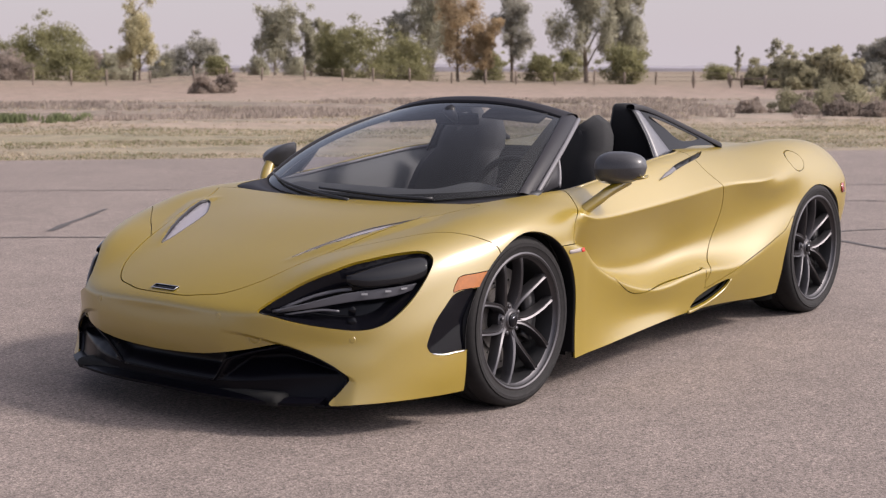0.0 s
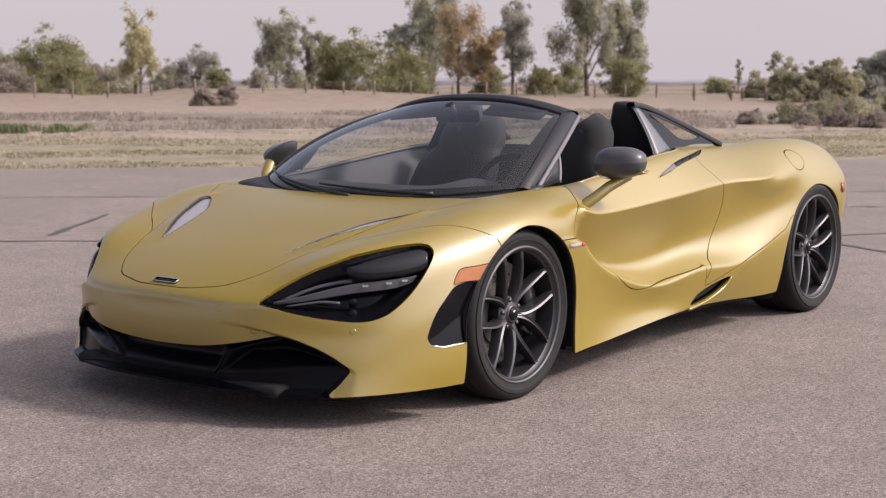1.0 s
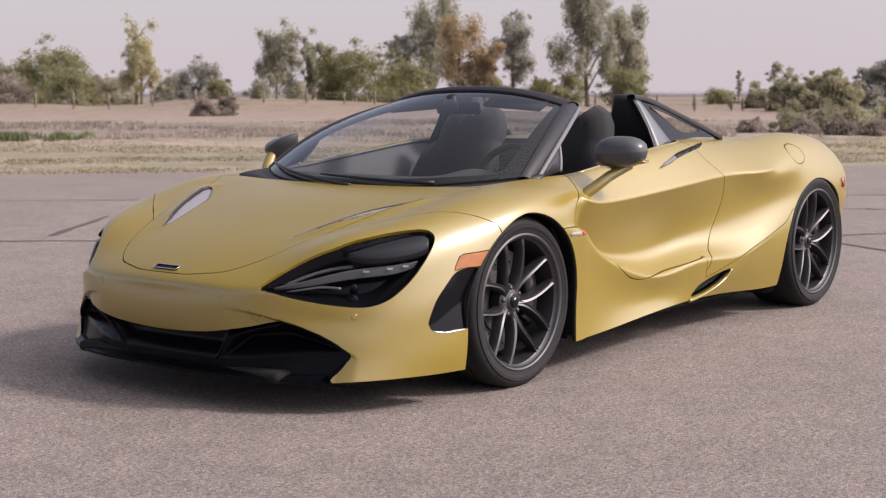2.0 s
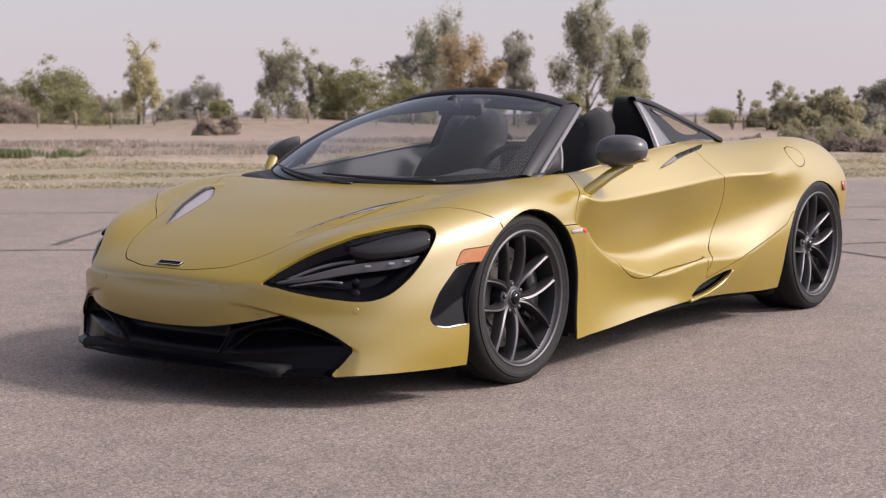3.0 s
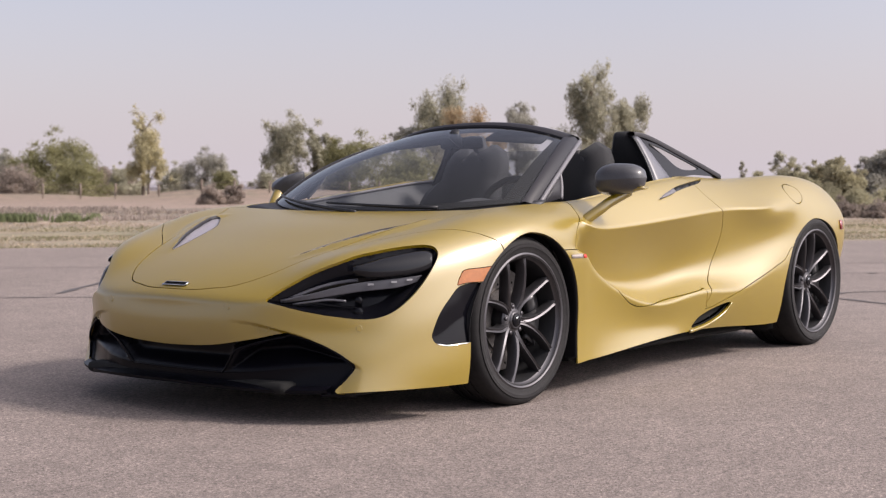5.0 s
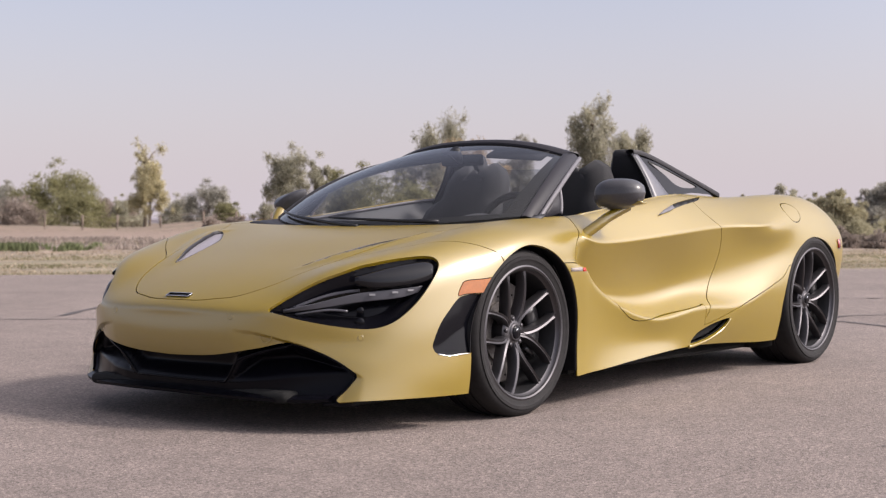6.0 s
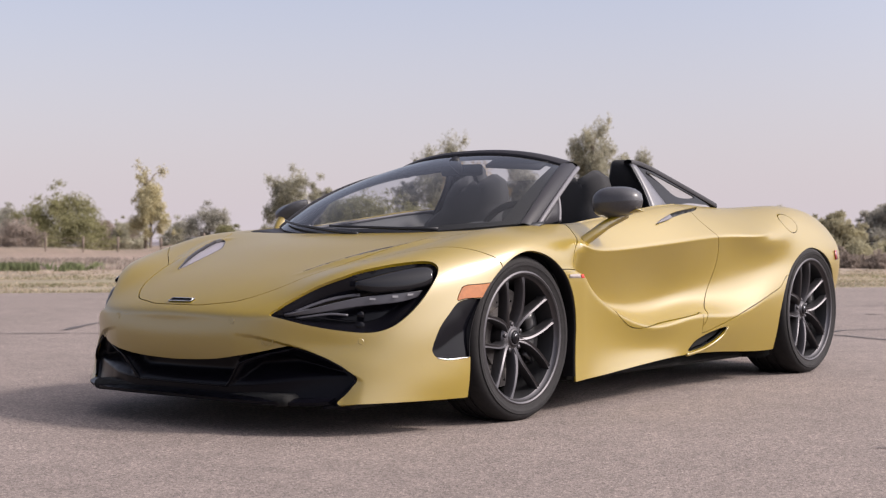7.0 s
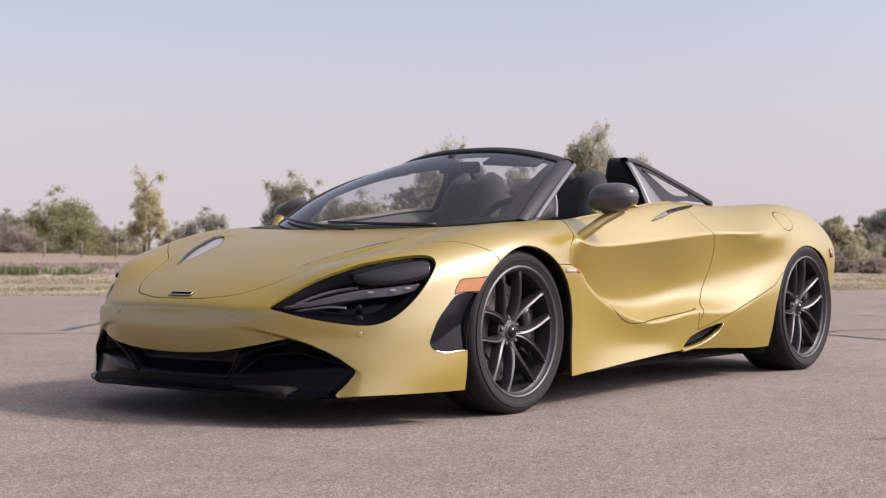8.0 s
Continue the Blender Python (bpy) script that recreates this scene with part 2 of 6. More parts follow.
def ground_material():
    """Dry desert ground: bands of verge, bare dirt and scrub by distance from the tarmac, broken up by noise."""
    m = material("desert_ground", (0.3, 0.24, 0.2), 0.95, bump=0.6, bump_scale=12)
    nt = m.node_tree
    b = nt.nodes["Principled BSDF"]
    geo = nt.nodes.new("ShaderNodeNewGeometry")
    dot = nt.nodes.new("ShaderNodeVectorMath")
    dot.operation = "DOT_PRODUCT"
    nt.links.new(geo.outputs["Position"], dot.inputs[0])
    dot.inputs[1].default_value = AWAY
    wob = nt.nodes.new("ShaderNodeTexNoise")
    wob.inputs["Scale"].default_value, wob.inputs["Detail"].default_value = 0.22, 5
    nt.links.new(geo.outputs["Position"], wob.inputs["Vector"])
    sub = nt.nodes.new("ShaderNodeMath")
    sub.operation = "MULTIPLY_ADD"
    nt.links.new(wob.outputs["Fac"], sub.inputs[0])
    sub.inputs[1].default_value = 5.0
    nt.links.new(dot.outputs["Value"], sub.inputs[2])
    off = nt.nodes.new("ShaderNodeMath")
    off.operation = "MULTIPLY_ADD"
    nt.links.new(sub.outputs[0], off.inputs[0])
    off.inputs[1].default_value = 1 / 120.0
    off.inputs[2].default_value = (-AWAY.dot(ORIGIN) - 2.5) / 120.0
    ramp = nt.nodes.new("ShaderNodeValToRGB")
    nt.links.new(off.outputs[0], ramp.inputs[0])
    bands = ((0.0, (0.235, 0.196, 0.150)), (0.19, (0.249, 0.210, 0.162)), (0.235, (0.235, 0.204, 0.147)), (0.262, (0.286, 0.231, 0.192)),
             (0.30, (0.251, 0.206, 0.178)), (0.40, (0.207, 0.170, 0.147)), (0.45, (0.268, 0.214, 0.185)), (0.60, (0.273, 0.208, 0.181)),
             (0.80, (0.242, 0.183, 0.153)), (1.0, (0.220, 0.174, 0.134)))
    el = ramp.color_ramp.elements
    while len(el) < len(bands):
        el.new(0.5)
    for e, (p, c) in zip(el, bands):
        e.position, e.color = p, (*c, 1)
    n2 = nt.nodes.new("ShaderNodeTexNoise")
    n2.inputs["Scale"].default_value, n2.inputs["Detail"].default_value = 1.3, 8
    n2.inputs["Roughness"].default_value = 0.7
    nt.links.new(geo.outputs["Position"], n2.inputs["Vector"])
    mr = nt.nodes.new("ShaderNodeMapRange")
    mr.inputs["From Min"].default_value, mr.inputs["From Max"].default_value = 0.3, 0.7
    mr.inputs["To Min"].default_value, mr.inputs["To Max"].default_value = 0.62, 1.28
    nt.links.new(n2.outputs["Fac"], mr.inputs["Value"])
    # greenish and straw-coloured blotches a hand to a few paces wide
    n3 = nt.nodes.new("ShaderNodeTexNoise")
    n3.inputs["Scale"].default_value, n3.inputs["Detail"].default_value = 0.55, 7
    n3.inputs["Roughness"].default_value = 0.75
    nt.links.new(geo.outputs["Position"], n3.inputs["Vector"])
    m3 = nt.nodes.new("ShaderNodeMapRange")
    m3.inputs["From Min"].default_value, m3.inputs["From Max"].default_value = 0.38, 0.62
    nt.links.new(n3.outputs["Fac"], m3.inputs["Value"])
    tint = nt.nodes.new("ShaderNodeMix")
    tint.data_type, tint.blend_type = "RGBA", "MULTIPLY"
    tint.inputs["Factor"].default_value = 1.0
    tone = nt.nodes.new("ShaderNodeValToRGB")
    tone.color_ramp.elements[0].color, tone.color_ramp.elements[1].color = (0.80, 0.84, 0.74, 1), (1.12, 1.06, 1.02, 1)
    nt.links.new(m3.outputs["Result"], tone.inputs[0])
    nt.links.new(ramp.outputs[0], tint.inputs["A"])
    nt.links.new(tone.outputs[0], tint.inputs["B"])
    vm = nt.nodes.new("ShaderNodeVectorMath")
    vm.operation = "SCALE"
    nt.links.new(tint.outputs["Result"], vm.inputs[0])
    nt.links.new(mr.outputs["Result"], vm.inputs["Scale"])
    nt.links.new(vm.outputs["Vector"], b.inputs["Base Color"])
    return m


def tarmac_material():
    """Worn grey-mauve tarmac: fine aggregate, dull patches and faint tyre stains."""
    m = material("worn_tarmac", (0.17, 0.15, 0.15), 0.86)
    nt = m.node_tree
    b = nt.nodes["Principled BSDF"]
    geo = nt.nodes.new("ShaderNodeNewGeometry")
    vals = []
    for scale, detail, lo, hi, width in ((150.0, 3, 0.50, 1.50, 0.18), (60.0, 4, 0.54, 1.46, 0.20), (16.0, 4, 0.84, 1.16, 0.22), (5.0, 5, 0.90, 1.10, 0.22), (0.9, 6, 0.90, 1.10, 0.25), (0.12, 3, 0.93, 1.07, 0.25)):
        n = nt.nodes.new("ShaderNodeTexNoise")
        n.inputs["Scale"].default_value, n.inputs["Detail"].default_value = scale, detail
        nt.links.new(geo.outputs["Position"], n.inputs["Vector"])
        r = nt.nodes.new("ShaderNodeMapRange")
        r.inputs["From Min"].default_value, r.inputs["From Max"].default_value = 0.5 - width, 0.5 + width
        r.inputs["To Min"].default_value, r.inputs["To Max"].default_value = lo, hi
        nt.links.new(n.outputs["Fac"], r.inputs["Value"])
        vals.append(r.outputs["Result"])
    acc = vals[0]
    for v in vals[1:]:
        mul = nt.nodes.new("ShaderNodeMath")
        mul.operation = "MULTIPLY"
        nt.links.new(acc, mul.inputs[0])
        nt.links.new(v, mul.inputs[1])
        acc = mul.outputs[0]
    vm = nt.nodes.new("ShaderNodeVectorMath")
    vm.operation = "SCALE"
    vm.inputs[0].default_value = (0.182, 0.149, 0.134)
    nt.links.new(acc, vm.inputs["Scale"])
    nt.links.new(vm.outputs["Vector"], b.inputs["Base Color"])
    vor = nt.nodes.new("ShaderNodeTexVoronoi")
    vor.inputs["Scale"].default_value = 130
    nt.links.new(geo.outputs["Position"], vor.inputs["Vector"])
    bp = nt.nodes.new("ShaderNodeBump")
    bp.inputs["Strength"].default_value, bp.inputs["Distance"].default_value = 0.5, 0.004
    nt.links.new(vor.outputs["Distance"], bp.inputs["Height"])
    nt.links.new(bp.outputs["Normal"], b.inputs["Normal"])
    return m


def hill(s, d):
    """Height of the open ground: level, with low banks beyond the verge."""
    h = -0.03
    h += 0.14 * math.exp(-((d - 34 - 1.5 * math.sin(s * 0.07)) / 3.0) ** 2)
    h += 0.22 * math.exp(-((d - 47 - 2.0 * math.sin(s * 0.05 + 1)) / 4.0) ** 2)
    far = min(max((d - 70) / 60, 0), 1)
    h += far * (0.25 + 0.35 * noise.noise((s * 0.02, d * 0.01, 3.0)))
    hump = 0.42 / (1 + math.exp((s + 5.2) / 0.9)) + 0.75 / ((1 + math.exp(-(s + 0.4) / 1.1)) * (1 + math.exp((s - 17) / 4.0)))
    h += math.exp(-(((d - 112) / 9) ** 2)) * (hump + 0.10 * noise.noise((s * 0.12, 0.0, 11.0)))
    h += 0.05 * noise.noise((s * 0.15, d * 0.3, 0)) * min(max((d - EDGE) / 6, 0), 1)
    return h


def make_ground():
    ds = [-3000, -600, -150, -60, -30, 0, 14, EDGE - 0.5] + list(np.arange(EDGE + 0.2, 60, 1.3)) + list(np.arange(62, 150, 5)) + [170, 220, 320, 500, 900, 1800, 4000]
    ss = [-4000, -1500, -600, -250] + list(np.arange(-140, -40, 5.0)) + list(np.arange(-40, 40.1, 1.4)) + list(np.arange(44, 141, 5.0)) + [250, 600, 1500, 4000]
    v = [strip(s, d, hill(s, d) if EDGE < d < 160 and abs(s) < 150 else -0.03) for d in ds for s in ss]
    n = len(ss)
    f = [(i * n + j, i * n + j + 1, (i + 1) * n + j + 1, (i + 1) * n + j) for i in range(len(ds) - 1) for j in range(n - 1)]
    tagged(part("ground", (v, f), ground_material()), "dry desert ground with bare dirt and sparse scrub", "ground", kind="structure")
    bm = bmesh.new()
    n = 120
    rim = []
    for k in range(n + 1):
        s = -130 + 260 * k / n
        rim.append(bm.verts.new(strip(s, EDGE + 0.14 * noise.noise((s * 0.6, 0, 7)) + 0.25 * noise.noise((s * 0.08, 0, 2)), 0)))
    rear = [bm.verts.new(strip(130, -120, 0)), bm.verts.new(strip(-130, -120, 0))]
    face = bm.faces.new(rim + rear)
    bm.normal_update()
    ext = bmesh.ops.extrude_face_region(bm, geom=[face])
    for g in ext["geom"]:
        if isinstance(g, bmesh.types.BMVert):
            g.co.z = -0.12
    bmesh.ops.recalc_face_normals(bm, faces=list(bm.faces))
    bmesh.ops.triangulate(bm, faces=[q for q in bm.faces if len(q.verts) > 4])
    tagged(part("tarmac", bm, tarmac_material(), smooth=False), "worn grey tarmac apron with sealed cracks", "tarmac", kind="structure")


make_ground()
SEAL = material("dark_crack_sealer", (0.07, 0.062, 0.06), 0.7, grain=0.3, grain_scale=60)


def crack(pts, width, seed):
    """A dark sealed crack, ragged at its edges, laid flat on the tarmac."""
    line = smooth_line(pts, 90)
    v, f = [], []
    for k, p in enumerate(line):
        t = line[min(k + 1, len(line) - 1)] - line[max(k - 1, 0)]
        q = np.array((-t[1], t[0])) / (np.hypot(*t) + 1e-9)
        wob = 0.05 * noise.noise((p[0] * 1.1, p[1] * 1.1, seed))
        w = width * (0.55 + 0.9 * abs(noise.noise((p[0] * 3, p[1] * 3, seed + 5))))
        for sgn in (-1, 1):
            v.append((p[0] + q[0] * (wob + sgn * w / 2), p[1] + q[1] * (wob + sgn * w / 2), 0.004))
    for k in range(len(line) - 1):
        f.append((2 * k, 2 * k + 2, 2 * k + 3, 2 * k + 1))
    tagged(part("crack", (v, f), SEAL, smooth=False), "dark sealed crack in the tarmac", "crack", group="cracks in the tarmac", kind="structure")


crack([(0.2, -7.6), (-1.99, -5.25), (-2.51, -4.64), (-4.2, -2.6), (-5.8, -0.6), (-6.7, -0.25), (-9, 1.8)], 0.06, 1)
crack([(-2.2, -9.8), (-4.43, -8.79), (-5.58, -7.64), (-8.2, -4.6), (-10.8, -2.1), (-13, 0.2)], 0.05, 2)
crack([(-2.50, -5.33), (-3.1, -5.8), (-3.92, -6.44)], 0.08, 3)
crack([(-5.6, -0.5), (-5.75, -0.2), (-5.49, 0.25), (-5.0, 1.3)], 0.08, 4)
crack([(-0.14, 2.31), (-0.15, 2.325), (-0.175, 2.35), (-0.19, 2.37)], 0.02, 9)
crack([(-6.5, -4.2), (-8.9, -1.44), (-9.1, -1.1), (-11, 1.4)], 0.045, 6)


# ---- far line of low hills and roofs, haze painted into their colour ----
def make_ridge():
    rows_ = []
    for k in range(241):
        s = -1500 + 3000 * k / 240
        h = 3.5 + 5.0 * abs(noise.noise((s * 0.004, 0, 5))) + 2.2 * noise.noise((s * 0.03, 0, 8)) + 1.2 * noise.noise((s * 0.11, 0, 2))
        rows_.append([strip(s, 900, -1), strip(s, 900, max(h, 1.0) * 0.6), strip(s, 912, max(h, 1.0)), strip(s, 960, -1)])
    tagged(part("backdrop", sheet(rows_), material("haze_tinted_ridge", (0.24, 0.225, 0.25), 1.0, stain=0.15, stain_scale=0.03), smooth=False), "low distant ridge line with haze tinted into its colour", "ridge", kind="structure")


make_ridge()


# ---- plants ----
def leaf_material(name, color, var=0.13):
    """Thin matt leaves that let some light through; each clump has its own tone."""
    m = bpy.data.materials.new(name)
    m.use_nodes = True
    nt = m.node_tree
    nt.nodes.remove(nt.nodes["Principled BSDF"])
    geo = nt.nodes.new("ShaderNodeNewGeometry")
    mr = nt.nodes.new("ShaderNodeMapRange")
    mr.inputs["To Min"].default_value, mr.inputs["To Max"].default_value = 1 - var, 1 + var
    nt.links.new(geo.outputs["Random Per Island"], mr.inputs["Value"])
    big = nt.nodes.new("ShaderNodeTexNoise")
    big.inputs["Scale"].default_value, big.inputs["Detail"].default_value = 0.6, 3
    nt.links.new(geo.outputs["Position"], big.inputs["Vector"])
    br = nt.nodes.new("ShaderNodeMapRange")
    br.inputs["From Min"].default_value, br.inputs["From Max"].default_value = 0.3, 0.7
    br.inputs["To Min"].default_value, br.inputs["To Max"].default_value = 0.75, 1.25
    nt.links.new(big.outputs["Fac"], br.inputs["Value"])
    mul = nt.nodes.new("ShaderNodeMath")
    mul.operation = "MULTIPLY"
    nt.links.new(mr.outputs["Result"], mul.inputs[0])
    nt.links.new(br.outputs["Result"], mul.inputs[1])
    vm = nt.nodes.new("ShaderNodeVectorMath")
    vm.operation = "SCALE"
    vm.inputs[0].default_value = color
    nt.links.new(mul.outputs[0], vm.inputs["Scale"])
    dif, thin, mix = nt.nodes.new("ShaderNodeBsdfDiffuse"), nt.nodes.new("ShaderNodeBsdfTranslucent"), nt.nodes.new("ShaderNodeMixShader")
    mix.inputs[0].default_value = 0.5
    nt.links.new(vm.outputs["Vector"], dif.inputs[0])
    nt.links.new(vm.outputs["Vector"], thin.inputs[0])
    nt.links.new(dif.outputs[0], mix.inputs[1])
    nt.links.new(thin.outputs[0], mix.inputs[2])
    nt.links.new(mix.outputs[0], nt.nodes["Material Output"].inputs[0])
    return m


BARK = material("dry_bark", (0.16, 0.125, 0.10), 0.9, grain=0.3, grain_scale=6, bump=0.5, bump_scale=20)
# tree leaf colours are paler than real foliage: distance haze is mixed in
LEAF = {
    "olive": leaf_material("olive_leaves", (0.28, 0.268, 0.148)),
    "green": leaf_material("grey_green_leaves", (0.39, 0.372, 0.285)),
    "pale": leaf_material("pale_yellow_green_leaves", (0.50, 0.45, 0.29)),
    "dark": leaf_material("dark_grey_leaves", (0.39, 0.375, 0.325)),
    "brown": leaf_material("rusty_brown_leaves", (0.43, 0.33, 0.21)),
    "dry": leaf_material("dry_twigs", (0.34, 0.285, 0.245)),
    "sage": leaf_material("dusty_sage_leaves", (0.35, 0.325, 0.22)),
    "straw": leaf_material("straw_grass", (0.40, 0.34, 0.25), 0.2),
    "fresh": leaf_material("fresh_green_weeds", (0.17, 0.19, 0.10), 0.3),
    "grass": leaf_material("green_grass", (0.20, 0.195, 0.10), 0.2),
}


def leaf_cloud(rng, blobs, count, size, droop=0.0):
    """count small bent leaf clumps scattered in soft blobs (x, y, z, rx, ry, rz)."""
    w = np.array([b[3] * b[4] * b[5] for b in blobs])
    pick = rng.choice(len(blobs), count, p=w / w.sum())
    bl = np.array(blobs)[pick]
    d = rng.normal(size=(count, 3))
    d /= np.linalg.norm(d, axis=1)[:, None]
    r = np.minimum(np.abs(rng.normal(size=count)) * 0.46, 0.58 + 0.16 * rng.random(count))
    c = bl[:, :3] + d * r[:, None] * bl[:, 3:6]
    a = rng.normal(size=(count, 3))
    a /= np.linalg.norm(a, axis=1)[:, None]
    a[:, 2] -= droop
    b = np.cross(a, rng.normal(size=(count, 3)))
    b /= np.linalg.norm(b, axis=1)[:, None]
    s = size * (0.55 + 0.9 * rng.random(count))[:, None]
    p0, p1, p2, p3 = c - a * s * 0.6, c + b * s * 0.32, c + a * s * 0.6, c - b * s * 0.32
    v = np.stack([p0, p1, p2, p3], 1).reshape(-1, 3)
    f = np.arange(count * 4).reshape(-1, 4)
    return v, f


def fast_mesh(name, v, f, mat):
    me = bpy.data.meshes.new(name)
    me.vertices.add(len(v))
    me.vertices.foreach_set("co", np.asarray(v, np.float32).ravel())
    k = f.shape[1]
    me.loops.add(f.size)
    me.loops.foreach_set("vertex_index", f.astype(np.int32).ravel())
    me.polygons.add(len(f))
    me.polygons.foreach_set("loop_start", np.arange(0, f.size, k, dtype=np.int32))
    me.update(calc_edges=True)
    me.materials.append(mat)
    return me


def tree(place, height, width, leaf, label, seed, kind="round", trunk=0.3, count=2600, size=0.34, lean=0.0, category="tree"):
    """A tree: tapered trunk and limbs, and a crown of leaf clumps set at the limb ends."""
    rng = np.random.default_rng(seed)
    root = new("tree" if category == "tree" else "bush")
    root.location = place
    tagged(root, label, category, group="trees in the dry field" if category == "tree" else "bushes in the dry field")
    crown0 = height * trunk
    limbs, blobs = [], []
    top = np.array((lean * height, 0.1 * height * rng.normal() * 0.3, height * 0.78))
    main = smooth_line([(0, 0, -0.3), top * 0.35 + rng.normal(size=3) * (0.02, 0.02, 0) * height, top * 0.7, top], 14)
    r0 = 0.017 * height + 0.03
    if kind != "bush":
        limbs.append(tube(main, np.linspace(r0, r0 * 0.2, 14), 7))
    n = {"round": 13, "tall": 12, "weep": 15, "bush": 11, "sparse": 11, "dome": 15}[kind]
    for k in range(n):
        u = rng.random()
        h = crown0 + (height - crown0) * (0.08 + 0.84 * (k + rng.random() * 0.6) / n)
        prof = {"round": math.sin(math.pi * min(max((h - crown0 * 0.6) / (height - crown0 * 0.6), 0.05), 0.97)) ** 0.6,
                "bush": math.sqrt(max(1 - (h / height) ** 2, 0.05)), "dome": 1.15 * math.sqrt(max(1 - (0.95 * h / height) ** 2, 0.05)),
                "tall": 0.75 + 0.25 * math.sin(3.0 * h), "sparse": 0.6 + 0.4 * math.sin(2.0 * h + seed),
                "weep": 0.65 + 0.35 * math.sin(1.6 * h + 1)}[kind]
        ang = k * 2.4 + rng.random()
        rr = width / 2 * prof * (0.25 + 0.45 * u)
        end = np.array((math.cos(ang) * rr + lean * h, math.sin(ang) * rr, h))
        start = np.array((lean * h * 0.55, 0, max(h - 0.5 * rr - 0.10 * height, 0.12 * height if kind != "bush" else 0.0)))
        mid = (start + end) / 2 + np.array((0, 0, 0.05 * height))
        limbs.append(tube(smooth_line([start, mid, end], 7), np.linspace(r0 * 0.42, r0 * 0.10, 7), 5))
        big = {"round": 0.27, "bush": 0.27, "tall": 0.23, "weep": 0.18, "sparse": 0.18, "dome": 0.24}[kind] * width * (0.7 + 0.6 * rng.random())
        tall = {"weep": 1.7, "tall": 1.25, "sparse": 1.15}.get(kind, 0.75)
        blobs.append((*end, big, big, big * tall))
        for q in range(3):
            off = rng.normal(size=3) * big * 0.5
            sub = big * (0.35 + 0.3 * rng.random())
            blobs.append((*(end + off), sub, sub, sub * tall * 0.9))
    blobs = [(b[0], b[1], max(b[2], b[5] * 0.5), *b[3:]) for b in blobs]
    part("trunk", joined(*limbs), BARK, root)
    v, f = leaf_cloud(rng, blobs, count, size, droop=0.9 if kind == "weep" else 0.25)
    v[:, 2] = np.maximum(v[:, 2], 0.0)
    ob = new("crown", fast_mesh("crown", v, f, LEAF[leaf]))
    ob.parent = root
    return root


def aside(x):
    return (x - 784) / 2517.0


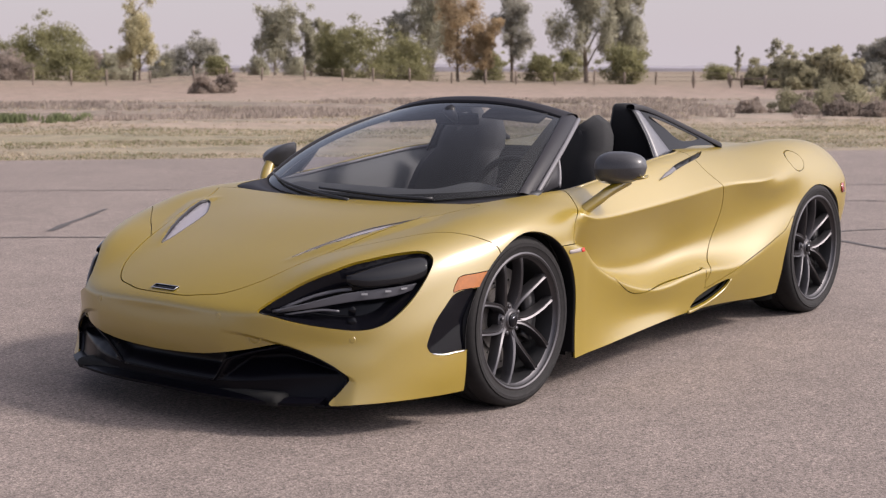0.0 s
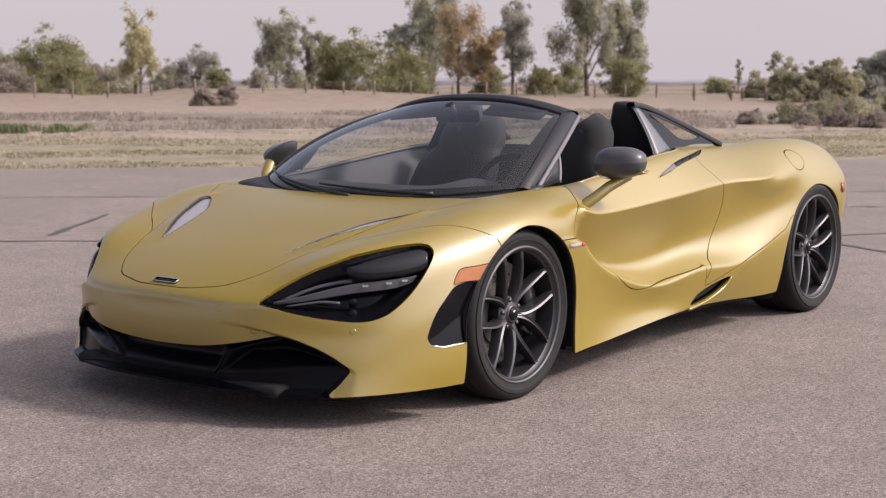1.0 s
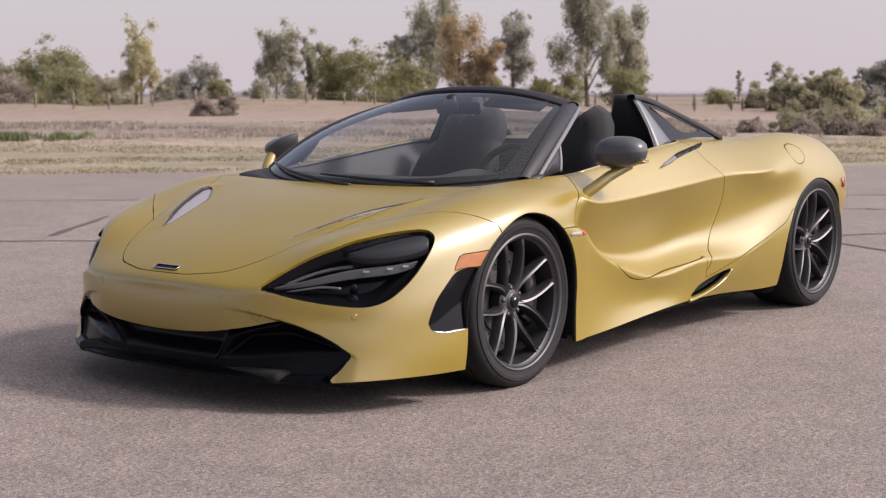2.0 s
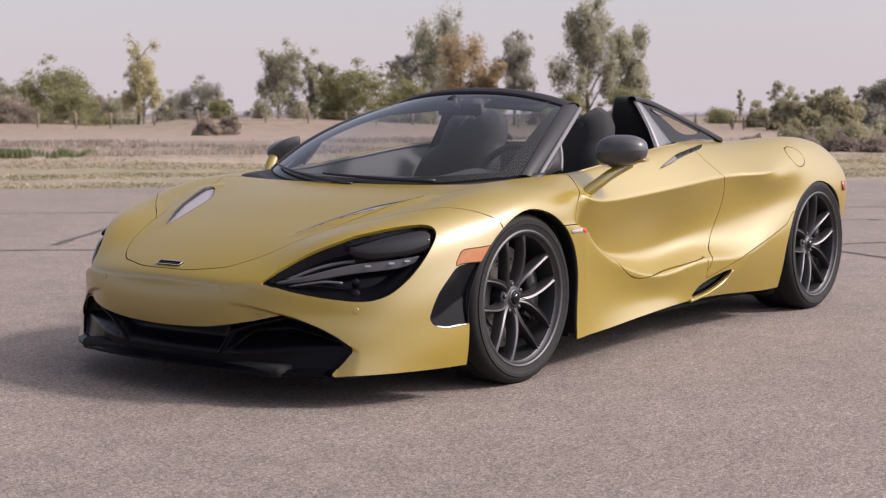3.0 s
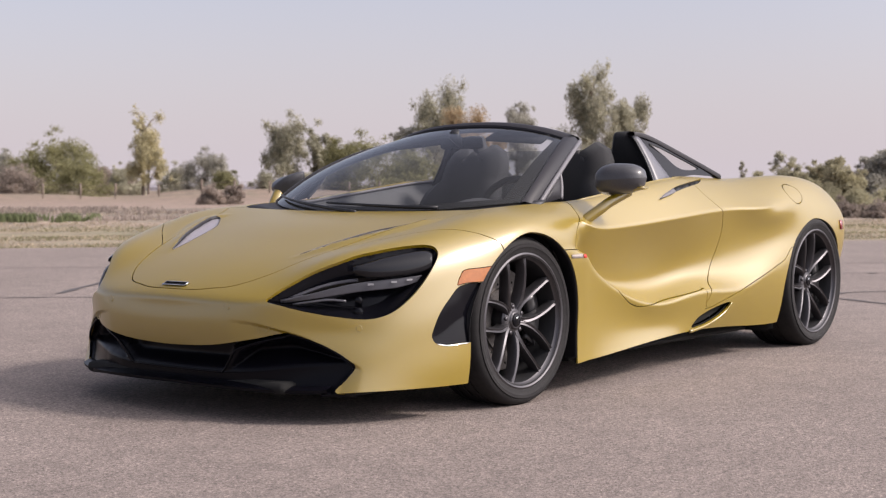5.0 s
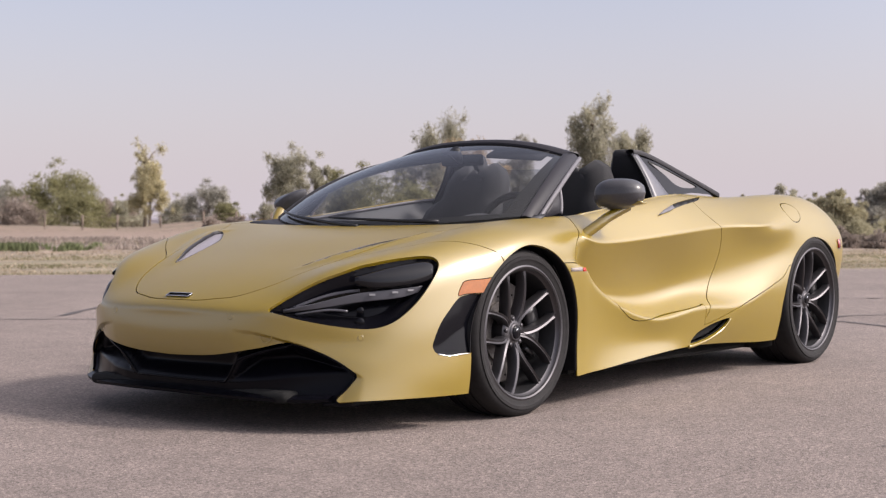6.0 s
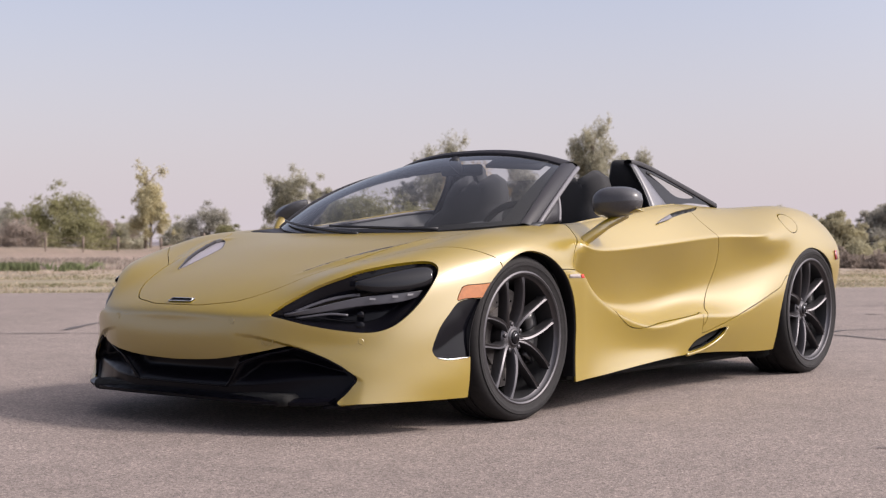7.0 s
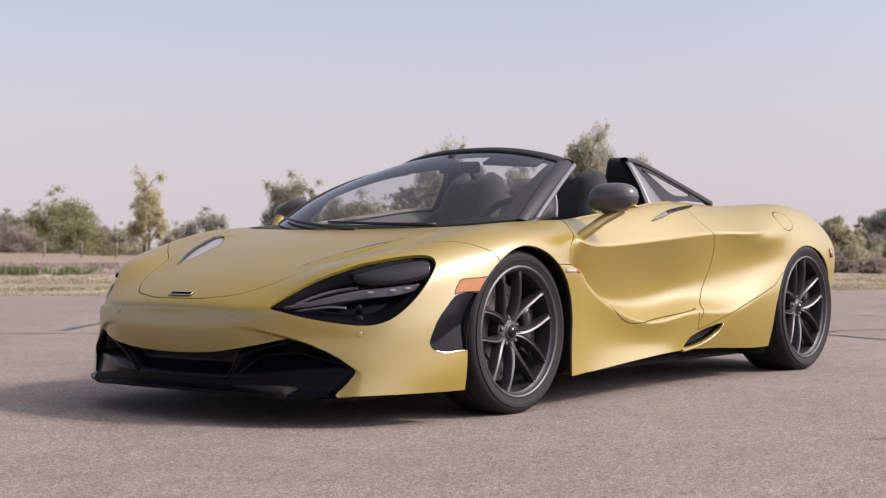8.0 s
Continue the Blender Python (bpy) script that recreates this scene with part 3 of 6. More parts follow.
# slope to the right, metres ahead, height, width, leaves, habit
TREES = (
    (aside(90), 140, 5.6, 8.6, "olive", "dome", "broad olive desert tree with a dense crown"),
    (aside(140), 128, 3.7, 6.2, "olive", "bush", "low olive bush beside a broad tree"),
    (aside(22), 132, 2.7, 5.6, "dry", "bush", "dry brownish bush at the field edge"),
    (aside(2), 150, 4.8, 4.5, "dark", "round", "dark grey-green tree at the field edge"),
    (aside(200), 150, 3.2, 3.2, "green", "bush", "small grey-green bush in the field"),
    (aside(243), 135, 9.2, 4.6, "pale", "sparse", "pale tall thin-crowned eucalyptus"),
    (aside(252), 134, 6.2, 4.6, "pale", "tall", "pale yellow-green young eucalyptus"),
    (aside(300), 165, 3.0, 5.0, "green", "bush", "hazy grey bush behind the eucalyptus"),
    (aside(355), 150, 4.6, 6.4, "dark", "dome", "dark round grey-green tree"),
    (aside(392), 135, 2.4, 4.0, "olive", "bush", "yellow-green bush below a dark tree"),
    (aside(365), 76, 1.0, 1.6, "dry", "bush", "dry leafless brown bush on the bank"),
    (aside(402), 77, 1.05, 1.5, "dry", "bush", "dry leafless brown bush on the bank"),
    (aside(462), 150, 2.9, 3.6, "green", "bush", "grey-green bush in the field"),
    (aside(490), 128, 7.1, 5.4, "green", "tall", "leaning eucalyptus with clumped foliage"),
    (aside(556), 130, 6.0, 3.6, "green", "tall", "slim eucalyptus with hanging foliage"),
    (aside(605), 125, 4.8, 5.6, "olive", "dome", "dense olive desert tree in the field"),
    (aside(655), 122, 4.9, 7.0, "olive", "bush", "dense olive thicket in the field"),
    (aside(725), 125, 4.1, 6.4, "olive", "bush", "yellowish olive thicket in the field"),
    (aside(705), 140, 7.4, 5.0, "dark", "dome", "dark tree behind a thicket"),
    (aside(768), 140, 10.6, 9.2, "green", "weep", "tall eucalyptus with hanging foliage"),
    (aside(812), 128, 7.9, 6.6, "brown", "tall", "rusty brown drying eucalyptus"),
    (aside(858), 126, 5.6, 3.4, "brown", "tall", "rusty brown drying eucalyptus"),
    (aside(907), 132, 9.2, 4.8, "dark", "tall", "tall dark grey-green eucalyptus"),
    (aside(962), 135, 2.6, 4.4, "olive", "bush", "low olive bush between eucalypts"),
    (aside(1038), 125, 11.7, 7.6, "green", "weep", "very tall weeping eucalyptus"),
    (aside(1096), 126, 8.8, 6.0, "green", "weep", "smaller eucalyptus beside the weeping one"),
    (aside(1105), 118, 3.2, 4.8, "olive", "bush", "round olive bush below the weeping eucalyptus"),
    (aside(1270), 180, 1.7, 5.0, "olive", "bush", "low green bush far off"),
    (aside(1303), 175, 4.6, 1.5, "green", "sparse", "thin bare tree far off"),
    (aside(1384), 98, 3.4, 2.6, "green", "sparse", "small thin tree with a tufted top"),
    (aside(1385), 96, 2.0, 3.2, "sage", "bush", "grey-green bush at the foot of a thin tree"),
    (aside(1442), 92, 2.3, 3.0, "sage", "dome", "small round olive desert tree"),
    (aside(1545), 85, 3.0, 4.0, "dark", "dome", "dark broad desert tree on the bank"),
    (aside(1600), 85, 3.4, 4.0, "dark", "dome", "dark broad desert tree on the bank"),
    (aside(178), 155, 3.2, 4.6, "dry", "bush", "hazy brownish bush in the field"),
    (aside(225), 160, 2.4, 4.0, "green", "bush", "low grey-green bush in the field"),
    (aside(60), 160, 3.4, 5.0, "green", "bush", "grey-green bush behind the olive tree"),
    (aside(525), 165, 2.6, 4.2, "green", "bush", "low grey-green bush far off"),
    (aside(585), 140, 3.6, 3.6, "dark", "bush", "dark bush beside the thicket"),
    (aside(870), 150, 3.2, 4.2, "olive", "bush", "olive bush between tall eucalypts"),
    (aside(1010), 150, 3.4, 4.6, "olive", "bush", "olive bush between tall eucalypts"),
    (aside(1410), 88, 1.7, 3.0, "sage", "bush", "olive bush in the dry field"),
    (aside(1480), 80, 2.0, 3.2, "sage", "bush", "olive bush in the dry field"),
    (aside(1340), 110, 1.4, 3.4, "sage", "bush", "low olive bush in the dry field"),
    (aside(1330), 40, 0.42, 1.1, "dry", "bush", "low dry scrub at the bank"),
    (aside(1400), 42, 0.62, 1.3, "sage", "bush", "olive desert scrub on the bank"),
    (aside(1455), 41, 0.74, 1.5, "sage", "bush", "olive desert scrub on the bank"),
    (aside(1515), 40, 0.84, 1.6, "sage", "bush", "olive desert scrub on the bank"),
    (aside(1575), 41, 0.92, 1.6, "sage", "bush", "olive desert scrub on the bank"),
    (aside(1425), 38, 0.42, 1.1, "dry", "bush", "low dry scrub at the bank"),
    (aside(1490), 37, 0.45, 1.2, "dry", "bush", "low dry scrub at the bank"),
    (aside(1550), 37, 0.42, 1.2, "dry", "bush", "low dry scrub at the bank"),
)


def make_trees():
    for k, (sl, dist, h, w, leaf, kind, label) in enumerate(TREES):
        small = dist < 80
        n = {"bush": 13000, "round": 20000, "tall": 20000, "weep": 26000, "sparse": 3000, "dome": 24000}[kind]
        tree(bearing(sl, dist, -0.05), h, w, leaf, label, 100 + k, kind, trunk={"bush": 0.0, "dome": 0.06}.get(kind, 0.24), count=n,
             size=(0.05 if dist < 60 else 0.08) if small else 0.145, lean=-0.02 if kind in ("tall", "sparse") else 0.0,
             category="bush" if kind == "bush" else "tree")


make_trees()


def make_fence():
    """A long post-and-wire fence across the field; each post is a part."""
    root = tagged(new("field_fence"), "old wooden post and wire fence across the field", "fence")
    v, f = tube([(0, 0, -0.2), (0, 0, 0.5), (0.01, 0, 1.1)], [0.095, 0.09, 0.085], 7)
    me = None
    pts = []
    for k in range(-26, 24):
        s = k * 2.75 + 0.3 * math.sin(k * 1.7)
        p = strip(s, 104 + 0.05 * s + 1.0 * math.sin(k * 0.3), hill(s, 104) - 0.05)
        pts.append(p)
        if me is None:
            ob = part("post", (v, f), BARK, root)
            me = ob.data
        else:
            ob = new("post", me)
            ob.parent = root
        ob.location = p
        ob.rotation_euler = (0.05 * math.sin(k * 3.1), 0.05 * math.cos(k * 2.3), k)
        ob.scale = (1, 1, 0.85 + 0.25 * abs(math.sin(k * 5.1)))
    for z in (0.35, 0.65, 0.95):
        part("wire", tube([tuple(p + Vector((0, 0, z + 0.03 * math.sin(i * 1.9)))) for i, p in enumerate(pts)], 0.012, 4), BARK, root)


make_fence()


def make_rails():
    """A low fence of stout posts with one rail, beyond the bank."""
    root = tagged(new("rail_fence"), "weathered wooden rail fence with stout posts", "fence")
    spots = [bearing(aside(x), d, -0.1) for x, d in ((1226, 96), (1291, 96), (1311, 95), (1352, 94), (1396, 93))]
    for p in spots:
        part("post", tube([p, p + Vector((0, 0, 0.5)), p + Vector((0.01, 0, 1.0))], [0.13, 0.125, 0.11], 8), BARK, root)
    for a, b, z in ((1, 2, 0.75), (2, 3, 0.78), (3, 4, 0.74)):
        part("rail", tube([spots[a] + Vector((0, 0, z)), (spots[a] + spots[b]) / 2 + Vector((0, 0, z - 0.02)), spots[b] + Vector((0, 0, z + 0.01))], 0.055, 7), BARK, root)


make_rails()


def tufts(rng, s, d, height, width, leaf, label):
    """Thin upright blades, three to a tuft, at places on the open ground; uncountable."""
    base = np.array([strip(a, b, hill(a, b) - 0.004) for a, b in zip(s, d)])
    m = len(base)
    v = np.zeros((m, 3, 3, 3))
    for q in range(3):
        ang = rng.uniform(0, 6.28, m)
        wdt = width * rng.uniform(0.5, 1.5, m)
        dx = np.stack([np.cos(ang) * wdt, np.sin(ang) * wdt, 0 * ang], 1)
        at = base + np.stack([rng.normal(size=m) * width * 1.6, rng.normal(size=m) * width * 1.6, 0 * ang], 1)
        v[:, q, 0], v[:, q, 1] = at - dx, at + dx
        v[:, q, 2] = at + np.stack([rng.normal(size=m) * 0.03, rng.normal(size=m) * 0.03, height * rng.uniform(0.4, 1.6, m)], 1)
    tagged(new("grass", fast_mesh("grass", v.reshape(-1, 3), np.arange(m * 9).reshape(-1, 3), LEAF[leaf])), label, "grass", kind="stuff")


def make_grass():
    rng = np.random.default_rng(5)
    for leaf, n, d0, d1, hgt, wid, level, label in (
            ("straw", 60000, EDGE + 0.05, 33, 0.028, 0.016, -0.22, "sparse straw-coloured grass on the verge"),
            ("grass", 40000, EDGE + 0.5, 31, 0.026, 0.015, -0.02, "thin green weeds on the verge"),
            ("dry", 40000, 33, 50, 0.10, 0.034, 0.10, "low dry scrub on the bank"),
            ("straw", 26000, 32, 60, 0.04, 0.032, -0.1, "dry straw on the bank")):
        s = rng.uniform(-34, 26, n) * (1 + 0.012 * d0)
        d = d0 + (d1 - d0) * rng.random(n)
        keep = np.array([noise.noise((a * 0.16, b * 0.45, hgt * 40 + len(leaf))) + 0.4 * noise.noise((a * 0.9, b * 1.4, 1)) for a, b in zip(s, d)]) > level
        tufts(rng, s[keep], d[keep], hgt, wid, leaf, label)
    # fresh green along the far side of the verge, thinning out to the right
    n = 4200
    s = -9.5 + 8.4 * rng.random(n)
    d = 32.7 + 1.6 * rng.random(n)
    keep = np.array([noise.noise((a * 0.9, b * 0.5, 9.0)) + 0.5 * noise.noise((a * 3.1, b, 4.0)) > -0.14 + 0.34 * max(0.0, (a + 2.9) / 1.7) for a, b in zip(s, d)])
    tufts(rng, s[keep], d[keep], 0.13, 0.035, "fresh", "fresh green weeds along the verge")


make_grass()
# ---- the car's skin: a smooth surface through a cage of design points ----
# Car axes: x forward from the front axle, y to the car's left, z up.
# Each station runs from the middle over the shoulder (five points) and down the flank (five more).
FRONT_EDGE = [(0.962, 0, 0.462), (0.945, 0.25, 0.462), (0.905, 0.468, 0.464), (0.82, 0.612, 0.478), (0.70, 0.765, 0.465)]
NOSE = {  # rows down the front, from the middle to the corner
    1: [(0.993, 0, 0.41), (0.982, 0.28, 0.412), (0.935, 0.475, 0.41), (0.835, 0.64, 0.40), (0.715, 0.778, 0.39)],
    2: [(1.0, 0, 0.345), (0.988, 0.28, 0.345), (0.935, 0.48, 0.34), (0.828, 0.645, 0.33), (0.724, 0.778, 0.32)],
    3: [(0.985, 0, 0.275), (0.972, 0.28, 0.275), (0.93, 0.48, 0.27), (0.83, 0.655, 0.262), (0.745, 0.775, 0.255)],
    4: [(0.96, 0, 0.2), (0.95, 0.28, 0.195), (0.915, 0.48, 0.19), (0.835, 0.655, 0.185), (0.76, 0.772, 0.185)],
    5: [(0.95, 0, 0.13), (0.94, 0.28, 0.128), (0.915, 0.48, 0.125), (0.855, 0.655, 0.122), (0.785, 0.768, 0.12)],
}
STATIONS = {
    1: [(0.76, 0, 0.55), (0.755, 0.25, 0.549), (0.73, 0.465, 0.557), (0.69, 0.665, 0.586), (0.60, 0.83, 0.520),
        (0.60, 0.86, 0.43), (0.61, 0.868, 0.35), (0.615, 0.872, 0.27), (0.62, 0.875, 0.2), (0.63, 0.875, 0.122)],
    2: [(0.52, 0, 0.625), (0.51, 0.27, 0.623), (0.49, 0.52, 0.630), (0.46, 0.745, 0.648), (0.42, 0.89, 0.603),
        (0.42, 0.93, 0.5), (0.42, 0.947, 0.41), (0.42, 0.953, 0.31), (0.42, 0.955, 0.2), (0.42, 0.945, 0.122)],
    3: [(0.27, 0, 0.69), (0.265, 0.29, 0.688), (0.25, 0.59, 0.686), (0.23, 0.79, 0.705), (0.21, 0.93, 0.66),
        (0.21, 0.974, 0.59), (0.21, 0.982, 0.52), (0.21, 0.985, 0.43), (0.21, 0.98, 0.28), (0.21, 0.965, 0.122)],
    4: [(0.0, 0, 0.735), (0, 0.3, 0.735), (0, 0.66, 0.74), (0, 0.82, 0.742), (0, 0.935, 0.71),
        (0, 0.982, 0.66), (0, 0.987, 0.60), (0, 0.987, 0.52), (0, 0.98, 0.3), (0, 0.965, 0.122)],
    5: [(-0.3, 0, 0.77), (-0.3, 0.3, 0.77), (-0.3, 0.66, 0.770), (-0.3, 0.80, 0.758), (-0.3, 0.905, 0.722),
        (-0.3, 0.962, 0.655), (-0.3, 0.975, 0.595), (-0.31, 0.982, 0.545), (-0.33, 0.960, 0.32), (-0.34, 0.958, 0.124)],
    6: [(-0.44, 0, 0.77), (-0.44, 0.3, 0.77), (-0.44, 0.68, 0.774), (-0.44, 0.815, 0.764), (-0.44, 0.924, 0.696),
        (-0.44, 0.914, 0.628), (-0.44, 0.898, 0.566), (-0.44, 0.967, 0.530), (-0.44, 0.953, 0.30), (-0.44, 0.955, 0.130)],
    7: [(-0.6, 0, 0.77), (-0.6, 0.3, 0.77), (-0.6, 0.70, 0.778), (-0.6, 0.83, 0.768), (-0.6, 0.936, 0.664),
        (-0.6, 0.897, 0.575), (-0.6, 0.864, 0.472), (-0.6, 0.957, 0.434), (-0.6, 0.940, 0.27), (-0.6, 0.952, 0.138)],
    8: [(-1.0, 0, 0.78), (-1.0, 0.3, 0.78), (-1.0, 0.68, 0.82), (-1.0, 0.82, 0.812), (-1.0, 0.940, 0.682),
        (-1.0, 0.880, 0.575), (-1.0, 0.824, 0.405), (-1.0, 0.950, 0.322), (-1.0, 0.928, 0.235), (-1.0, 0.946, 0.165)],
    9: [(-1.4, 0, 0.80), (-1.4, 0.3, 0.80), (-1.4, 0.64, 0.865), (-1.4, 0.80, 0.855), (-1.4, 0.940, 0.710),
        (-1.4, 0.884, 0.595), (-1.4, 0.842, 0.440), (-1.4, 0.957, 0.360), (-1.4, 0.945, 0.25), (-1.4, 0.928, 0.176)],
    10: [(-1.8, 0, 0.86), (-1.8, 0.3, 0.865), (-1.8, 0.58, 0.882), (-1.8, 0.745, 0.868), (-1.8, 0.932, 0.732),
        (-1.8, 0.900, 0.625), (-1.8, 0.890, 0.475), (-1.8, 0.967, 0.350), (-1.8, 0.952, 0.27), (-1.8, 0.91, 0.163)],
    11: [(-2.2, 0, 0.86), (-2.2, 0.3, 0.858), (-2.2, 0.55, 0.872), (-2.2, 0.73, 0.868), (-2.2, 0.946, 0.750),
         (-2.2, 0.938, 0.65), (-2.2, 0.930, 0.55), (-2.2, 0.966, 0.447), (-2.2, 0.955, 0.3), (-2.2, 0.92, 0.148)],
    12: [(-2.6, 0, 0.86), (-2.6, 0.3, 0.858), (-2.6, 0.55, 0.872), (-2.6, 0.74, 0.898), (-2.6, 0.88, 0.822),
         (-2.6, 0.943, 0.70), (-2.6, 0.958, 0.6), (-2.6, 0.962, 0.5), (-2.6, 0.955, 0.3), (-2.6, 0.92, 0.2)],
    13: [(-3.0, 0, 0.84), (-3.0, 0.3, 0.838), (-3.0, 0.55, 0.865), (-3.0, 0.74, 0.875), (-3.0, 0.86, 0.80),
         (-3.02, 0.92, 0.69), (-3.03, 0.933, 0.6), (-3.05, 0.925, 0.52), (-3.08, 0.90, 0.42), (-3.1, 0.87, 0.34)],
}
REAR_EDGE = [(-3.40, 0, 0.83), (-3.40, 0.28, 0.83), (-3.38, 0.52, 0.82), (-3.34, 0.68, 0.80), (-3.27, 0.79, 0.75)]
TAIL = {
    1: [(-3.44, 0, 0.74), (-3.44, 0.28, 0.74), (-3.42, 0.52, 0.73), (-3.38, 0.7, 0.71), (-3.30, 0.82, 0.68)],
    2: [(-3.44, 0, 0.62), (-3.44, 0.28, 0.62), (-3.42, 0.52, 0.61), (-3.38, 0.7, 0.60), (-3.30, 0.83, 0.59)],
    3: [(-3.42, 0, 0.5), (-3.42, 0.28, 0.5), (-3.40, 0.52, 0.5), (-3.36, 0.7, 0.5), (-3.29, 0.82, 0.49)],
    4: [(-3.38, 0, 0.40), (-3.38, 0.28, 0.40), (-3.36, 0.52, 0.40), (-3.33, 0.7, 0.41), (-3.27, 0.8, 0.42)],
    5: [(-3.3, 0, 0.3), (-3.3, 0.28, 0.3), (-3.28, 0.52, 0.3), (-3.27, 0.68, 0.32), (-3.23, 0.77, 0.34)],
}


def cage():
    """Vertices, quads and sharp edges of the half-car cage, mirrored to a whole one."""
    pts, ids = [], {}

    def add(key, p):
        if key not in ids:
            ids[key] = len(pts)
            pts.append(p)

    last = 14
    for j in range(5):
        add(("T", 0, j), FRONT_EDGE[j])
        add(("T", last, j), REAR_EDGE[j])
    for i, row in STATIONS.items():
        for j in range(10):
            add(("T", i, j), row[j])
    for k in range(1, 6):
        for j in range(5):
            add(("F", j, k), NOSE[k][j])
            add(("R", j, k), TAIL[k][j])
        ids[("T", 0, 4 + k)], ids[("T", last, 4 + k)] = ids[("F", 4, k)], ids[("R", 4, k)]
    for j in range(5):
        ids[("F", j, 0)], ids[("R", j, 0)] = ids[("T", 0, j)], ids[("T", last, j)]
    quads = [[ids["T", i, j], ids["T", i, j + 1], ids["T", i + 1, j + 1], ids["T", i + 1, j]] for i in range(last) for j in range(9)]
    quads += [[ids["F", j, k], ids["F", j, k + 1], ids["F", j + 1, k + 1], ids["F", j + 1, k]] for j in range(4) for k in range(5)]
    quads += [[ids["R", j, k], ids["R", j + 1, k], ids["R", j + 1, k + 1], ids["R", j, k + 1]] for j in range(4) for k in range(5)]
    sharp = [(ids["T", i, 7], ids["T", i + 1, 7], 2) for i in range(5, 11)]
    sharp += [(ids["T", i, 6], ids["T", i + 1, 6], 1) for i in (6, 7)]
    sharp += [(ids["T", i, 4], ids["T", i + 1, 4], 3) for i in range(6, 11)]
    pts = np.array(pts, float)
    n = len(pts)
    twin = np.arange(n)
    off = np.where(pts[:, 1] > 1e-6)[0]
    twin[off] = n + np.arange(len(off))
    allp = np.vstack([pts, pts[off] * (1, -1, 1)])
    allq = quads + [[twin[a] for a in q[::-1]] for q in quads]
    sharp += [(twin[a], twin[b], s) for a, b, s in sharp]
    return allp, np.array(allq), sharp


def subdivide(p, q, sharp):
    """One Catmull-Clark step with semi-sharp edges."""
    n = len(p)
    fp = p[q].mean(1)
    e = np.sort(np.stack([q, np.roll(q, -1, 1)], -1).reshape(-1, 2), 1)
    ue, inv = np.unique(e[:, 0] * 10**7 + e[:, 1], return_inverse=True)
    a, b = ue // 10**7, ue % 10**7
    cnt = np.bincount(inv, minlength=len(ue))
    fsum = np.stack([np.bincount(inv, np.repeat(fp[:, c], 4), minlength=len(ue)) for c in range(3)], 1)
    mid = (p[a] + p[b]) / 2
    sh = np.zeros(len(ue), int)
    lut = {int(k): i for i, k in enumerate(ue)} if sharp else {}
    for s0, s1, lv in sharp:
        sh[lut[min(s0, s1) * 10**7 + max(s0, s1)]] = lv
    hard = (sh > 0) | (cnt < 2)
    ep = np.where(hard[:, None], mid, (p[a] + p[b] + fsum) / 4)
    val = np.bincount(q.ravel(), minlength=n)
    favg = np.stack([np.bincount(q.ravel(), np.repeat(fp[:, c], 4), minlength=n) for c in range(3)], 1) / val[:, None]
    ends = np.r_[a, b]
    ne = np.bincount(ends, minlength=n)
    mavg = np.stack([np.bincount(ends, np.r_[mid[:, c], mid[:, c]], minlength=n) for c in range(3)], 1) / ne[:, None]
    vp = (favg + 2 * mavg + (ne[:, None] - 3) * p) / ne[:, None]
    hends = np.r_[a[hard], b[hard]]
    hn = np.bincount(hends, minlength=n)
    other = np.r_[b[hard], a[hard]]
    hs = np.stack([np.bincount(hends, p[other, c], minlength=n) for c in range(3)], 1)
    vp = np.where((hn == 2)[:, None], 0.75 * p + hs / 8, vp)
    vp = np.where((hn > 2)[:, None], p, vp)
    ei = inv.reshape(-1, 4) + n
    fi = np.arange(len(q)) + n + len(ue)
    kids = np.stack([np.stack([q[:, c], ei[:, c], fi, ei[:, c - 1]], 1) for c in range(4)], 1).reshape(-1, 4)
    nsharp = []
    for s0, s1, lv in sharp:
        if lv > 1:
            m = lut[min(s0, s1) * 10**7 + max(s0, s1)] + n
            nsharp += [(s0, m, lv - 1), (m, s1, lv - 1)]
    return np.vstack([vp, ep, fp]), kids, nsharp


def skin(levels=4):
    """The fine skin: the cage is moved until the smooth surface passes through the design points."""
    want, q0, s0 = cage()
    p0 = want.copy()
    for _ in range(6):
        p, q, s = p0, q0, s0
        for _ in range(3):
            p, q, s = subdivide(p, q, s)
        p0 = p0 + 0.8 * (want - p[: len(want)])
    p, q, s = p0, q0, s0
    for _ in range(levels):
        p, q, s = subdivide(p, q, s)
    tri = np.vstack([q[:, [0, 1, 2]], q[:, [0, 2, 3]]])
    return p, tri


# ---- cutting the skin into panels ----
def outline(pts, n=160, closed=True):
    return smooth_line(pts, n, closed)


def ease(v):
    v = np.clip(v, 0, 1)
    return v * v * (3 - 2 * v)


